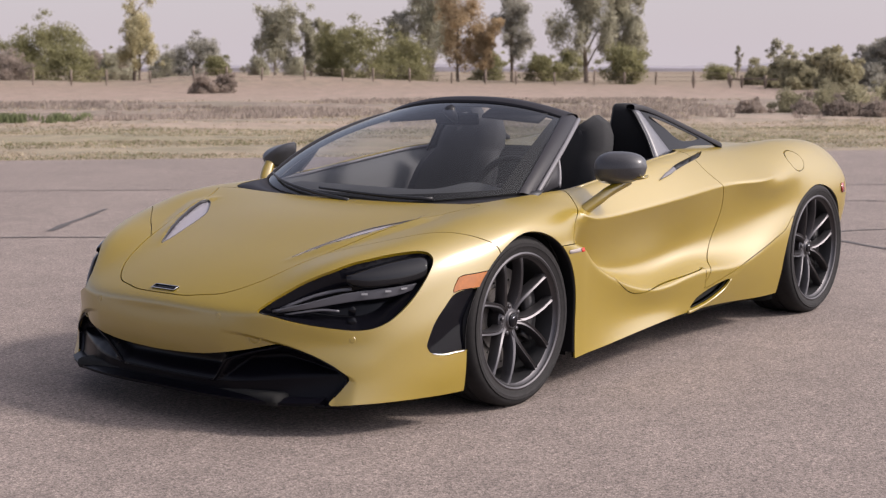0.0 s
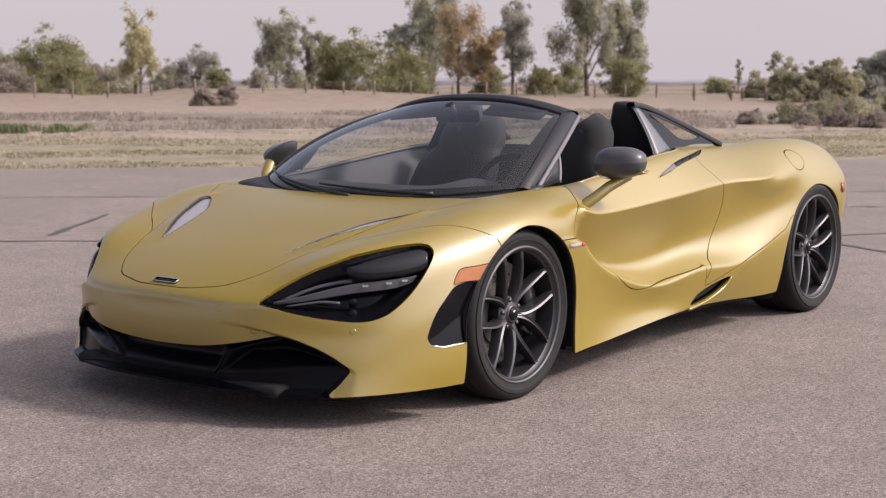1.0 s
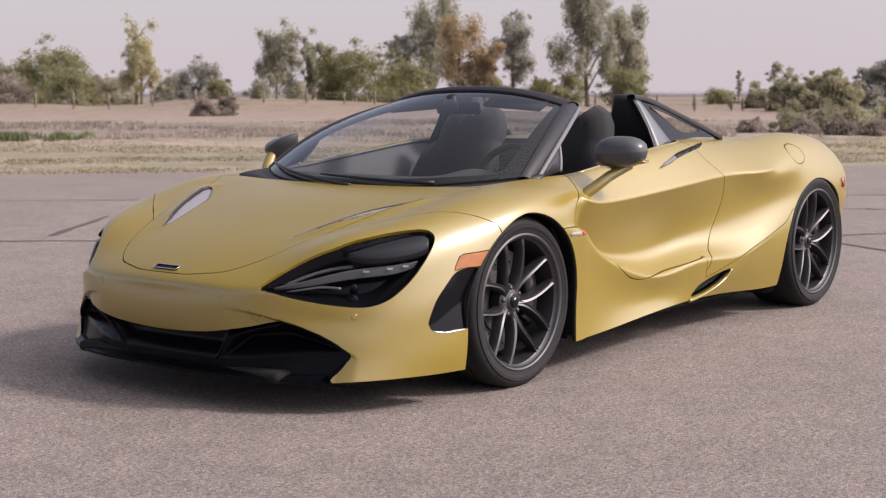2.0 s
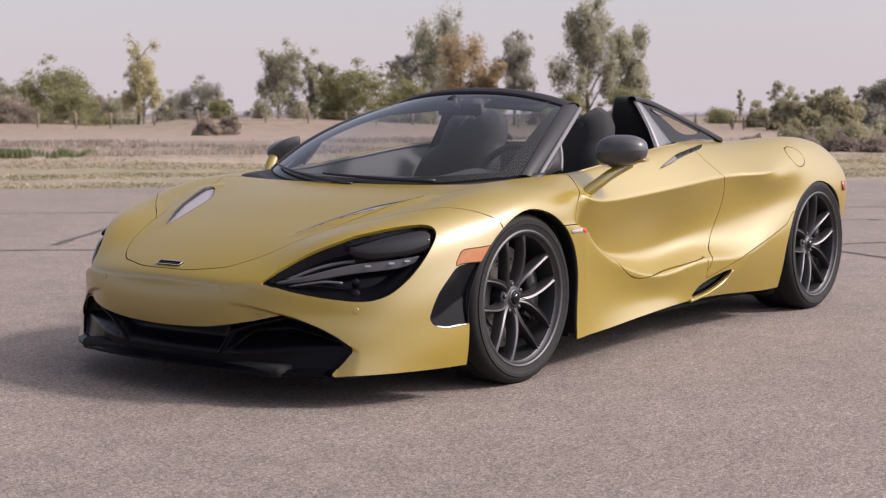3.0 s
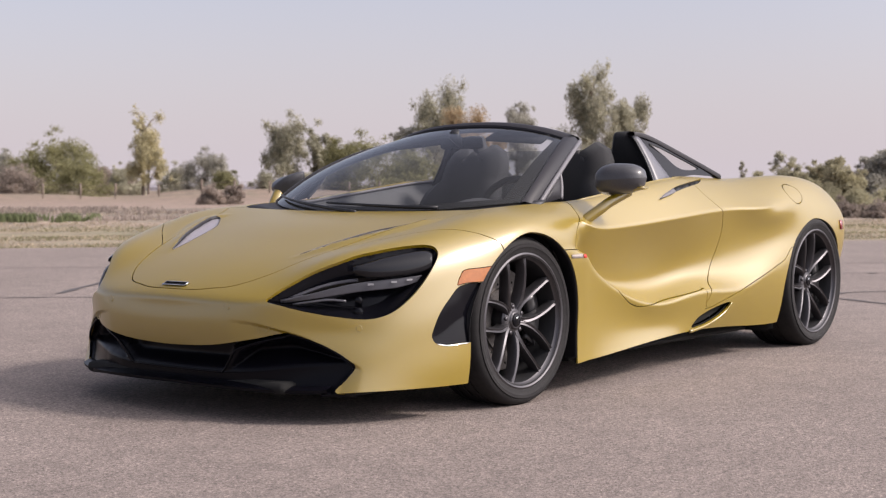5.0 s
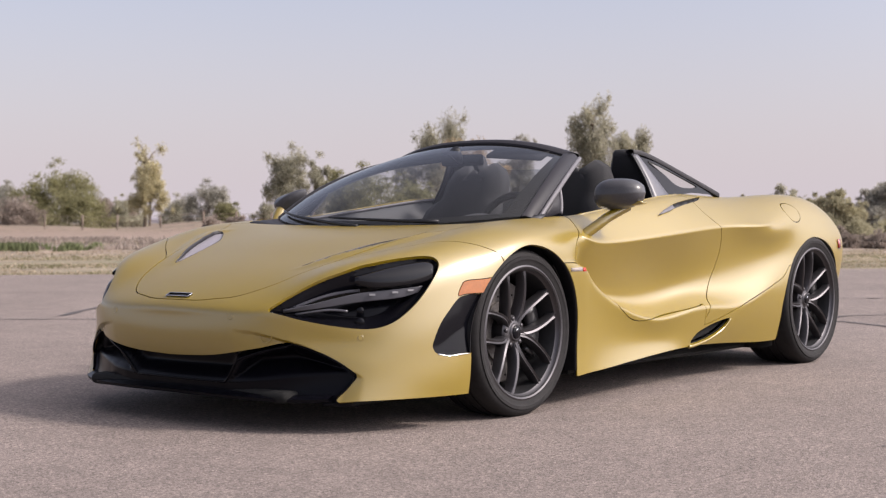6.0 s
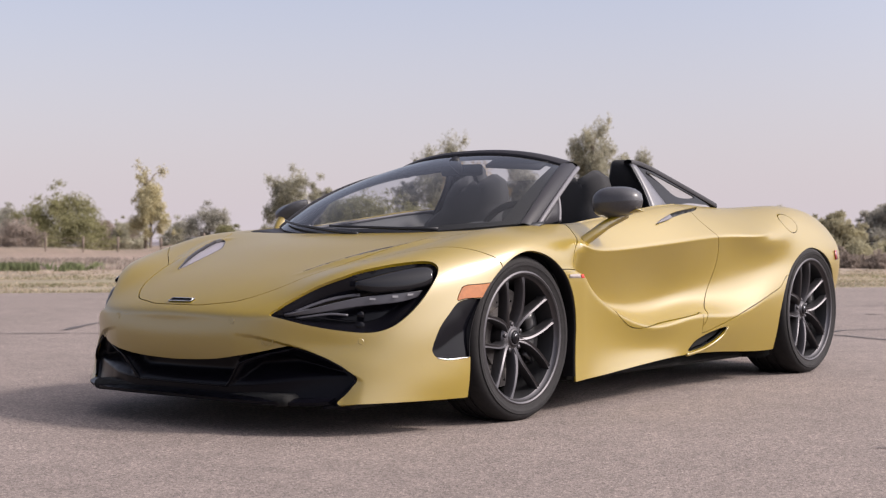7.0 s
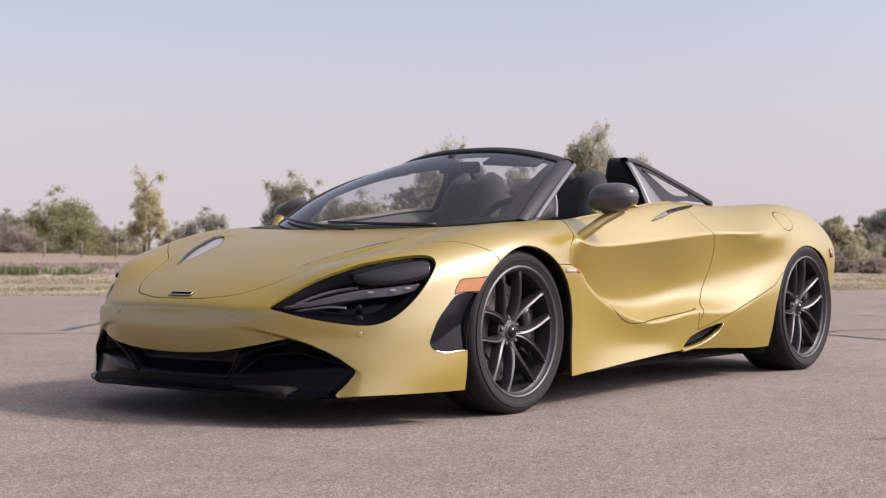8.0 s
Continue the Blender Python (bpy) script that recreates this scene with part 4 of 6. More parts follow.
def inside(uv, loop):
    """Signed distance to a closed loop, negative inside; far points are cheap."""
    lo, hi = loop.min(0) - 0.03, loop.max(0) + 0.03
    near = np.all((uv > lo) & (uv < hi), axis=1)
    d = np.full(len(uv), 9.0)
    p = uv[near]
    if len(p) == 0:
        return d
    a, b = loop, np.roll(loop, -1, 0)
    best = np.full(len(p), 1e9)
    odd = np.zeros(len(p), bool)
    for k in range(len(a)):
        ab = b[k] - a[k]
        t = np.clip(((p - a[k]) @ ab) / (ab @ ab + 1e-12), 0, 1)
        best = np.minimum(best, ((p - a[k] - t[:, None] * ab) ** 2).sum(1))
        cross = (a[k, 1] > p[:, 1]) != (b[k, 1] > p[:, 1])
        xs = a[k, 0] + (p[:, 1] - a[k, 1]) * ab[0] / (ab[1] + (1e-12 if abs(ab[1]) < 1e-12 else 0))
        odd ^= cross & (p[:, 0] < xs)
    d[near] = np.sqrt(best) * np.where(odd, -1, 1)
    return d


def slice_tris(p, tri, tag, f):
    """Splits every triangle that the level f = 0 crosses. Returns the points, triangles, tags and f at the points."""
    f = np.where(np.abs(f) < 2e-4, 2e-4, f)
    sgn = f[tri] > 0
    mixed = sgn.any(1) & ~sgn.all(1)
    t = tri[mixed]
    s = sgn[mixed]
    if len(t) == 0:
        return p, tri, tag, f
    lone = np.where(s.sum(1) == 1, s.argmax(1), (~s).argmax(1))
    r = np.arange(len(t))
    a, b, c = t[r, lone], t[r, (lone + 1) % 3], t[r, (lone + 2) % 3]
    e = np.vstack([np.sort(np.stack([a, b], 1), 1), np.sort(np.stack([a, c], 1), 1)])
    ue, inv = np.unique(e[:, 0] * 10**8 + e[:, 1], return_inverse=True)
    u, v = ue // 10**8, ue % 10**8
    w = (f[u] / (f[u] - f[v]))[:, None]
    q = p[u] + w * (p[v] - p[u])
    ab, ac = inv[: len(t)] + len(p), inv[len(t):] + len(p)
    new_t = np.vstack([np.stack([a, ab, ac], 1), np.stack([ab, b, c], 1), np.stack([ab, c, ac], 1)])
    tri2 = np.vstack([tri[~mixed], new_t])
    tag2 = np.r_[tag[~mixed], tag[mixed], tag[mixed], tag[mixed]]
    return np.vstack([p, q]), tri2, tag2, np.r_[f, np.zeros(len(q))]

# ---- the car ----
P, T = skin(4)


def normals(p, t):
    n = np.cross(p[t[:, 1]] - p[t[:, 0]], p[t[:, 2]] - p[t[:, 0]])
    out = np.stack([sum(np.bincount(t[:, k], n[:, c], minlength=len(p)) for k in range(3)) for c in range(3)], 1)
    return out / (np.linalg.norm(out, axis=1)[:, None] + 1e-12)


if normals(P, T)[np.argmax(P[:, 2])][2] < 0:
    T = T[:, ::-1].copy()
# shallow recess above the outer ends of the intake
fold_line = smooth_line([(0.30, 0.372), (0.355, 0.367), (0.432, 0.359), (0.509, 0.341), (0.594, 0.313), (0.661, 0.279), (0.73, 0.236), (0.80, 0.19)], 60)


def recess_f(p):
    return np.where((np.abs(p[:, 1]) > 0.29) & (p[:, 0] > 0.55), np.interp(np.abs(p[:, 1]), fold_line[:, 0], fold_line[:, 1]) - p[:, 2], -9.0)


for lv in (0.0, 0.012):
    P, T, _, _ = slice_tris(P, T, np.zeros(len(T), int), recess_f(P) - lv)
depth = 0.016 * np.clip(recess_f(P) / 0.012, 0, 1) * np.clip((np.abs(P[:, 1]) - 0.34) / 0.16, 0, 1) * np.clip((0.78 - np.abs(P[:, 1])) / 0.05, 0, 1)
P = P - normals(P, T) * depth[:, None]
# the outer lip of each bonnet vent stands a little proud
LIP_X, LIP_Y = (0.13, 0.20, 0.266, 0.38, 0.507, 0.634, 0.68), (0.60, 0.612, 0.592, 0.535, 0.458, 0.378, 0.35)
over = np.abs(P[:, 1]) - np.interp(P[:, 0], LIP_X, LIP_Y)
swell = np.interp(P[:, 0], (0.10, 0.22, 0.52, 0.68), (0.0, 1.0, 1.0, 0.0))
fall = np.clip(1 - np.maximum(over, -5.0 * over) / 0.085, 0, 1)
P = P + np.array((0, 0, 1.0)) * (0.014 * swell * fall * fall * (3 - 2 * fall) * (P[:, 2] > 0.5))[:, None]
SKIN_P, SKIN_T = P, T


def probe(o, d, back=False):
    """First place where a ray meets the car's skin, and the outward normal there."""
    o, d = np.array(o, float), np.array(d, float)
    d = d / np.linalg.norm(d)
    a, b, c = SKIN_P[SKIN_T[:, 0]], SKIN_P[SKIN_T[:, 1]], SKIN_P[SKIN_T[:, 2]]
    e1, e2 = b - a, c - a
    h = np.cross(d, e2)
    det = (e1 * h).sum(1)
    det = np.where(np.abs(det) < 1e-12, 1e-12, det)
    s = o - a
    u = (s * h).sum(1) / det
    q = np.cross(s, e1)
    v = (q @ d) / det
    t = (e2 * q).sum(1) / det
    ok = np.where((u >= -1e-6) & (v >= -1e-6) & (u + v <= 1 + 1e-6) & (t > 0))[0]
    k = ok[np.argmin(t[ok])]
    n = np.cross(e1[k], e2[k])
    return o + d * t[k], n / np.linalg.norm(n)


def on_side(x, z, lift=0.0):
    p, n = probe((x, 3, z), (0, -1, 0))
    return p + n * lift


def on_lamp(a, z, lift=0.0):
    """A place on the skin by its lamp-plane coordinates."""
    p, n = probe((0.78 * a + 0.62 * 3, -0.62 * a + 0.78 * 3, z), (-0.62, -0.78, 0))
    return p + n * lift


def on_top(x, y, lift=0.0):
    p, n = probe((x, y, 3), (0, 0, -1))
    return p + n * lift


def on_front(y, z, lift=0.0):
    p, n = probe((4, y, z), (-1, 0, 0))
    return p + n * lift


# lamp plane: along the lamp (a) and up (z)
LAMP_A, LAMP_N = np.array((0.78, -0.62)), np.array((0.62, 0.78, 0.0))
LAMP = outline([(0.427, 0.436), (0.381, 0.470), (0.338, 0.494), (0.278, 0.525), (0.218, 0.551), (0.159, 0.571), (0.099, 0.591), (0.037, 0.604), (-0.025, 0.615), (-0.087, 0.623), (-0.149, 0.627),
                (-0.188, 0.619), (-0.198, 0.592), (-0.170, 0.543), (-0.119, 0.479), (-0.064, 0.428), (-0.002, 0.389), (0.078, 0.371), (0.193, 0.380), (0.307, 0.400), (0.382, 0.420)], 220)
half = [(0.958, 0.10), (0.938, 0.2), (0.903, 0.295), (0.81, 0.385), (0.70, 0.440), (0.57, 0.495), (0.32, 0.582), (0.12, 0.662), (0.05, 0.70), (-0.02, 0.735)]
back = [(-0.04, 0.60), (-0.02, 0.40), (-0.005, 0.15)]
HOOD = outline(half + back + [(x, -y) for x, y in (half + back)[::-1]], 320)
VENT = outline([(0.640, 0.366), (0.562, 0.378), (0.476, 0.404), (0.391, 0.432), (0.309, 0.470), (0.235, 0.535), (0.185, 0.585), (0.185, 0.608), (0.215, 0.610), (0.266, 0.592), (0.38, 0.535), (0.507, 0.458), (0.61, 0.390)])
mouth = [(0.067, 0.260), (0.246, 0.270), (0.428, 0.299), (0.51, 0.318), (0.56, 0.320), (0.661, 0.282), (0.747, 0.226), (0.758, 0.201), (0.738, 0.170), (0.706, 0.124), (0.68, 0.06)]
MOUTH = outline(mouth + [(-y, z) for y, z in mouth[::-1]], 260)
DUCT = outline([(0.403, 0.474), (0.36, 0.486), (0.30, 0.487), (0.20, 0.487), (0.20, 0.36), (0.20, 0.274), (0.30, 0.272), (0.40, 0.272), (0.46, 0.268), (0.505, 0.276), (0.522, 0.295), (0.520, 0.32), (0.488, 0.385), (0.44, 0.44)], 200)
MARKER = outline([(0.404, 0.482), (0.385, 0.517), (0.363, 0.535), (0.30, 0.540), (0.20, 0.541), (0.20, 0.488), (0.30, 0.489), (0.37, 0.487)], 140)
SKIRT = outline([(-0.15, 0.582), (-0.17, 0.587), (-0.26, 0.588), (-0.32, 0.586), (-0.39, 0.580), (-0.435, 0.562), (-0.528, 0.508), (-0.612, 0.453), (-0.68, 0.400), (-0.74, 0.360), (-0.80, 0.333), (-0.88, 0.320), (-1.02, 0.328), (-1.225, 0.345), (-1.40, 0.362),
                 (-1.443, 0.366), (-1.452, 0.33), (-1.455, 0.285), (-1.49, 0.276), (-1.717, 0.326), (-2.01, 0.399), (-2.25, 0.462), (-2.4, 0.50), (-2.4, 0.0), (-1.2, 0.0), (-0.16, 0.0), (-0.15, 0.02), (-0.15, 0.3), (-0.15, 0.56)], 460)
DOOR = outline([(-0.56, 0.90), (-0.52, 0.80), (-0.468, 0.729), (-0.385, 0.665), (-0.340, 0.59), (-0.35, 0.55), (-0.6, 0.40), (-0.9, 0.25), (-1.2, 0.25), (-1.44, 0.30),
                (-1.50, 0.36), (-1.61, 0.43), (-1.682, 0.52), (-1.708, 0.60), (-1.695, 0.67), (-1.657, 0.73), (-1.61, 0.80), (-1.56, 0.90), (-1.1, 1.0)], 300)
SCOOP = outline([(-1.352, 0.190), (-1.38, 0.225), (-1.43, 0.248), (-1.556, 0.277), (-1.69, 0.291), (-1.655, 0.255), (-1.58, 0.222), (-1.478, 0.198)], 120)
FUEL = outline([(-2.50 + 0.085 * math.cos(a) - 0.01 * math.sin(a), 0.80 + 0.050 * math.sin(a)) for a in np.linspace(0, 6.283, 12, endpoint=False)], 90)
TUB_SIDE = [(-0.03, 0.55), (-0.08, 0.70), (-0.30, 0.755), (-0.60, 0.785), (-1.0, 0.775), (-1.3, 0.755), (-1.50, 0.735), (-1.60, 0.70), (-1.64, 0.62)]
TUB = outline([(-0.012, 0.25)] + TUB_SIDE + [(-1.64, 0.3)] + [(-1.64, -0.3)] + [(x, -y) for x, y in TUB_SIDE[::-1]] + [(-0.012, -0.25)], 300)
SLOT = outline([(-1.285, 0.846), (-1.36, 0.828), (-1.511, 0.799), (-1.66, 0.765), (-1.80, 0.727), (-1.70, 0.775), (-1.575, 0.806), (-1.464, 0.828), (-1.36, 0.846), (-1.30, 0.852)], 160)
SPLIT = smooth_line([(0.46, 0.62), (0.55, 0.54), (0.65, 0.46), (0.788, 0.335), (0.88, 0.266), (0.934, 0.222), (0.975, 0.178), (1.02, 0.14)], 60)
BODY, DROP, HOODTAG, DOORTAG, SKIRTTAG, BUMPER, LAMPTAG, MOUTHTAG, DUCTTAG, MARKTAG, VENTTAG, SCOOPTAG, FUELTAG, SLOTTAG = range(14)
tag = np.zeros(len(T), int)


def cut(f_of, to, gap=0.0, only=(BODY,)):
    """Gives the inside of a level set its own tag, with an open joint of the given width round it."""
    global P, T, tag
    if gap:
        P, T, tag, f = slice_tris(P, T, tag, f_of(P) - gap / 2)
        P, T, tag, f = slice_tris(P, T, tag, f_of(P) + gap / 2)
    else:
        P, T, tag, f = slice_tris(P, T, tag, f_of(P))
    mid = f_of(P[T].mean(1))
    ok = np.isin(tag, only)
    tag[ok & (mid < -gap / 2)] = to
    if gap:
        tag[ok & (np.abs(mid) <= gap / 2)] = DROP


def side_f(loop, ymin=0.3):
    def f(p):
        d = inside(p[:, [0, 2]], loop)
        return np.where(np.abs(p[:, 1]) > ymin, d, 9.0)
    return f


def top_f(loop, zmin=0.3, both=True):
    def f(p):
        d = inside(np.stack([p[:, 0], np.abs(p[:, 1]) if both else p[:, 1]], 1), loop)
        return np.where(p[:, 2] > zmin, d, 9.0)
    return f


def lamp_f(p):
    d = inside(np.stack([0.78 * p[:, 0] - 0.62 * np.abs(p[:, 1]), p[:, 2]], 1), LAMP)
    return np.where((np.abs(p[:, 1]) > 0.42) & (p[:, 0] > 0.35), d, 9.0)


def arch_k(dx, dz):
    """The openings are a little flattened at their upper front."""
    s = np.sin(2 * np.arctan2(np.maximum(dz, 0), np.maximum(dx, 1e-9)))
    return 1 - 0.055 * np.where((dx > 0) & (dz > 0), s, 0.0) ** 1.5


def arch_f(cx, cz, rx, rz):
    def f(p):
        d = np.hypot((p[:, 0] - cx) / rx, np.maximum(p[:, 2] - cz, 0) / rz) / arch_k(p[:, 0] - cx, p[:, 2] - cz)
        return np.where(np.abs(p[:, 1]) > 0.6, (d - 1) * min(rx, rz), 9.0)
    return f


def mouth_f(p):
    return np.where(p[:, 0] > 0.55, inside(p[:, [1, 2]], MOUTH), 9.0)


def bumper_f(p):
    y = np.abs(p[:, 1])
    line = np.interp(y, SPLIT[:, 0], SPLIT[:, 1])
    return np.where(y > 0.40, line - p[:, 0], 0.71 - p[:, 0])


cut(arch_f(0.0, 0.312, 0.362, 0.352), DROP)
cut(arch_f(-2.67, 0.30, 0.405, 0.372), DROP)
cut(top_f(TUB, 0.6, False), DROP)
cut(mouth_f, MOUTHTAG)
cut(lamp_f, LAMPTAG)
cut(side_f(DUCT, 0.6), DUCTTAG)
cut(side_f(MARKER, 0.6), MARKTAG, 0.003)
cut(top_f(HOOD, 0.35, False), HOODTAG, 0.0045)
cut(top_f(VENT, 0.4), VENTTAG, 0.0, (HOODTAG,))
cut(side_f(SKIRT, 0.6), SKIRTTAG, 0.0038)
cut(side_f(SCOOP, 0.6), SCOOPTAG, 0.0, (SKIRTTAG,))
cut(side_f(DOOR, 0.6), DOORTAG, 0.0042)
cut(top_f(SLOT, 0.6), SLOTTAG, 0.0, (BODY, DOORTAG))
cut(side_f(FUEL, 0.6), FUELTAG, 0.004)
cut(bumper_f, BUMPER, 0.004)
NRM = normals(P, T)


def panel(name, pick, mat, parent, label="", fold=0.012, sink=0.0):
    """One panel of the skin as a mesh with folded-in edges; sink sets it below the skin (number or function of place)."""
    t = T[pick]
    used, inv = np.unique(t, return_inverse=True)
    t = inv.reshape(-1, 3)
    p, n = P[used], NRM[used]
    if sink is not None and not (isinstance(sink, float) and sink == 0.0):
        dep = sink(p) if callable(sink) else np.full(len(p), sink)
        p = p - n * dep[:, None]
    v, f = p, t
    if fold:
        e = np.sort(np.stack([t, np.roll(t, -1, 1)], -1).reshape(-1, 2), 1)
        d = np.stack([t, np.roll(t, -1, 1)], -1).reshape(-1, 2)
        key = e[:, 0] * 10**8 + e[:, 1]
        _, first, cnt = np.unique(key, return_index=True, return_counts=True)
        rim = d[first[cnt == 1]]
        m = len(rim)
        a, b = p[rim[:, 0]], p[rim[:, 1]]
        na, nb = n[rim[:, 0]], n[rim[:, 1]]
        o = len(p)
        v = np.vstack([p, a, b, b - nb * fold, a - na * fold])
        k = np.arange(m)
        f2 = np.stack([o + m + k, o + k, o + 3 * m + k, o + 2 * m + k], 1)
        f = np.vstack([t, f2[:, [0, 1, 2]], f2[:, [0, 2, 3]]])
    me = fast_mesh(name, v, f, mat)
    me.polygons.foreach_set("use_smooth", [True] * len(me.polygons))
    ob = new(name, me)
    ob.parent = parent
    if label:
        tagged(ob, label)
    return ob


car = tagged(new("sports_car"), "satin gold open-top mid-engined sports car parked on tarmac", "car")
car.matrix_basis = Matrix.Translation((0, 0.025, 0)) @ Matrix.Diagonal((1, 0.974, 1, 1))
CY = P[T].mean(1)
LEFT, RIGHT = CY[:, 1] > 0, CY[:, 1] <= 0
body = panel("body_shell", tag == BODY, PAINT, car, "satin gold fenders and rear quarters")
bumper = panel("front_bumper", tag == BUMPER, PAINT, car, "satin gold front bumper with parking sensors")
hood = panel("bonnet", tag == HOODTAG, PAINT, car, "satin gold bonnet with two slanted vents", fold=0.008)
doors, lamps = {}, {}
for side, name in ((1, LEFT), (-1, RIGHT)):
    doors[side] = panel("door", (tag == DOORTAG) & name, PAINT, car, "satin gold scooped door")
    panel("side_skirt", (tag == SKIRTTAG) & name, PAINT, car, "satin gold side skirt with a raised blade edge", fold=0.006)
    lampd = lambda p: 0.012 + 0.075 * np.clip(-lamp_f(p) / 0.06, 0, 1) ** 0.7
    lamps[side] = panel("headlamp", (tag == LAMPTAG) & name, GLOSS, car, "black deep-set headlamp socket", fold=0.0, sink=lampd)
    panel("brake_duct", (tag == DUCTTAG) & name, GLOSS, car, "glossy black duct in front of the wheel", fold=0.0,
          sink=lambda p: 0.012 + 0.012 * np.clip(-inside(p[:, [0, 2]], DUCT) / 0.10, 0, 1))
    panel("side_marker", (tag == MARKTAG) & name, AMBER, car, "amber side marker lens", fold=0.01)
    panel("vent", (tag == VENTTAG) & name, VENTGREY, hood, "grey bonnet vent with a sloping floor", fold=0.0,
          sink=lambda p: 0.004 + 0.014 * np.interp(p[:, 0], (0.10, 0.22, 0.52, 0.68), (0.0, 1.0, 1.0, 0.0)) * np.clip(1 + (np.abs(p[:, 1]) - np.interp(p[:, 0], LIP_X, LIP_Y)) / 0.017, 0, 1))
    wall = [np.array(on_top(x, y, 0.0)) for x, y in smooth_line([(0.62, 0.386), (0.507, 0.459), (0.38, 0.536), (0.266, 0.593), (0.215, 0.611), (0.186, 0.603), (0.186, 0.583), (0.235, 0.533)], 30)]
    part("vent_wall", sheet([[(p + np.array((0, 0, -0.001 - 0.02 * q))) * (1, side, 1) for q in (0, 0.5, 1)] for p in wall], 0.002), FRAME, hood, "dark wall of the bonnet vent")
    part("vent_frame", tube([np.array(on_top(x, y, -0.001)) * (1, side, 1) for x, y in np.vstack([VENT[::4], VENT[:1]])], 0.0022, 6, caps=False), CARBON, hood, "dark vent surround")
    panel("sill_scoop", (tag == SCOOPTAG) & name, DARKIN, car, "dark air scoop in the sill", fold=0.0, sink=0.03)
    part("sill_blade", tube([np.array(on_side(x, z, 0.004)) * (1, side, 1) for x, z in smooth_line([(-1.33, 0.176), (-1.40, 0.182), (-1.49, 0.193), (-1.58, 0.216), (-1.655, 0.250), (-1.695, 0.290)], 24)], [0.008] * 10 + [0.006] * 8 + [0.004] * 6, 10), PAINT, car, "satin gold blade under the sill scoop")
    panel("shoulder_intake", (tag == SLOTTAG) & name, BLACK, car, "dark air slot behind the door glass", fold=0.0,
          sink=lambda p: 0.004 + 0.04 * np.clip(-inside(np.stack([p[:, 0], np.abs(p[:, 1])], 1), SLOT) / 0.012, 0, 1))
    rows = [[np.array(on_top(x, y0 + (y1 - y0) * q, 0.002)) * (1, side, 1) for q in (0, 0.5, 1)] for x, y0, y1 in ((-1.16, 0.869, 0.871), (-1.22, 0.856, 0.866), (-1.28, 0.846, 0.860), (-1.335, 0.836, 0.850))]
    part("intake_blade", sheet(rows, 0.006), SEALGREY, car, "grey satin blade ahead of the shoulder slot")
    panel("fuel_flap", (tag == FUELTAG) & name, PAINT, car, "round satin gold fuel flap", fold=0.012)


def intake_sink(p):
    """A deep middle, a shallower pocket at each end behind a slanting frame, and a lip along the bottom."""
    y, z = np.abs(p[:, 1]), p[:, 2]
    edge = -inside(p[:, [1, 2]], MOUTH)
    sill = np.interp(y, (0.0, 0.25, 0.42, 0.574, 0.70), (0.164, 0.166, 0.178, 0.200, 0.215))
    slant = np.interp(z, (0.15, 0.165, 0.245, 0.266, 0.306, 0.325), (0.247, 0.256, 0.336, 0.39, 0.509, 0.60))
    middle = np.minimum(z - sill, slant - y)
    pocket = np.minimum(np.minimum(z - sill, y - slant - 0.016), edge - 0.004)
    return 0.005 + 0.010 * ease(edge / 0.02) + 0.055 * ease(middle / 0.05) + 0.080 * ease(pocket / 0.06)


mouth_panel = panel("front_intake", tag == MOUTHTAG, LIPBLACK, car, "gloss black lower front intake with side pockets", fold=0.0, sink=intake_sink)
# dark liner under the joints
liner = panel("liner", (tag == BODY) | (tag == HOODTAG) | (tag == DOORTAG) | (tag == SKIRTTAG) | (tag == BUMPER) | (tag == FUELTAG) | (tag == MARKTAG),
              DARKIN, car, fold=0.0, sink=0.016)


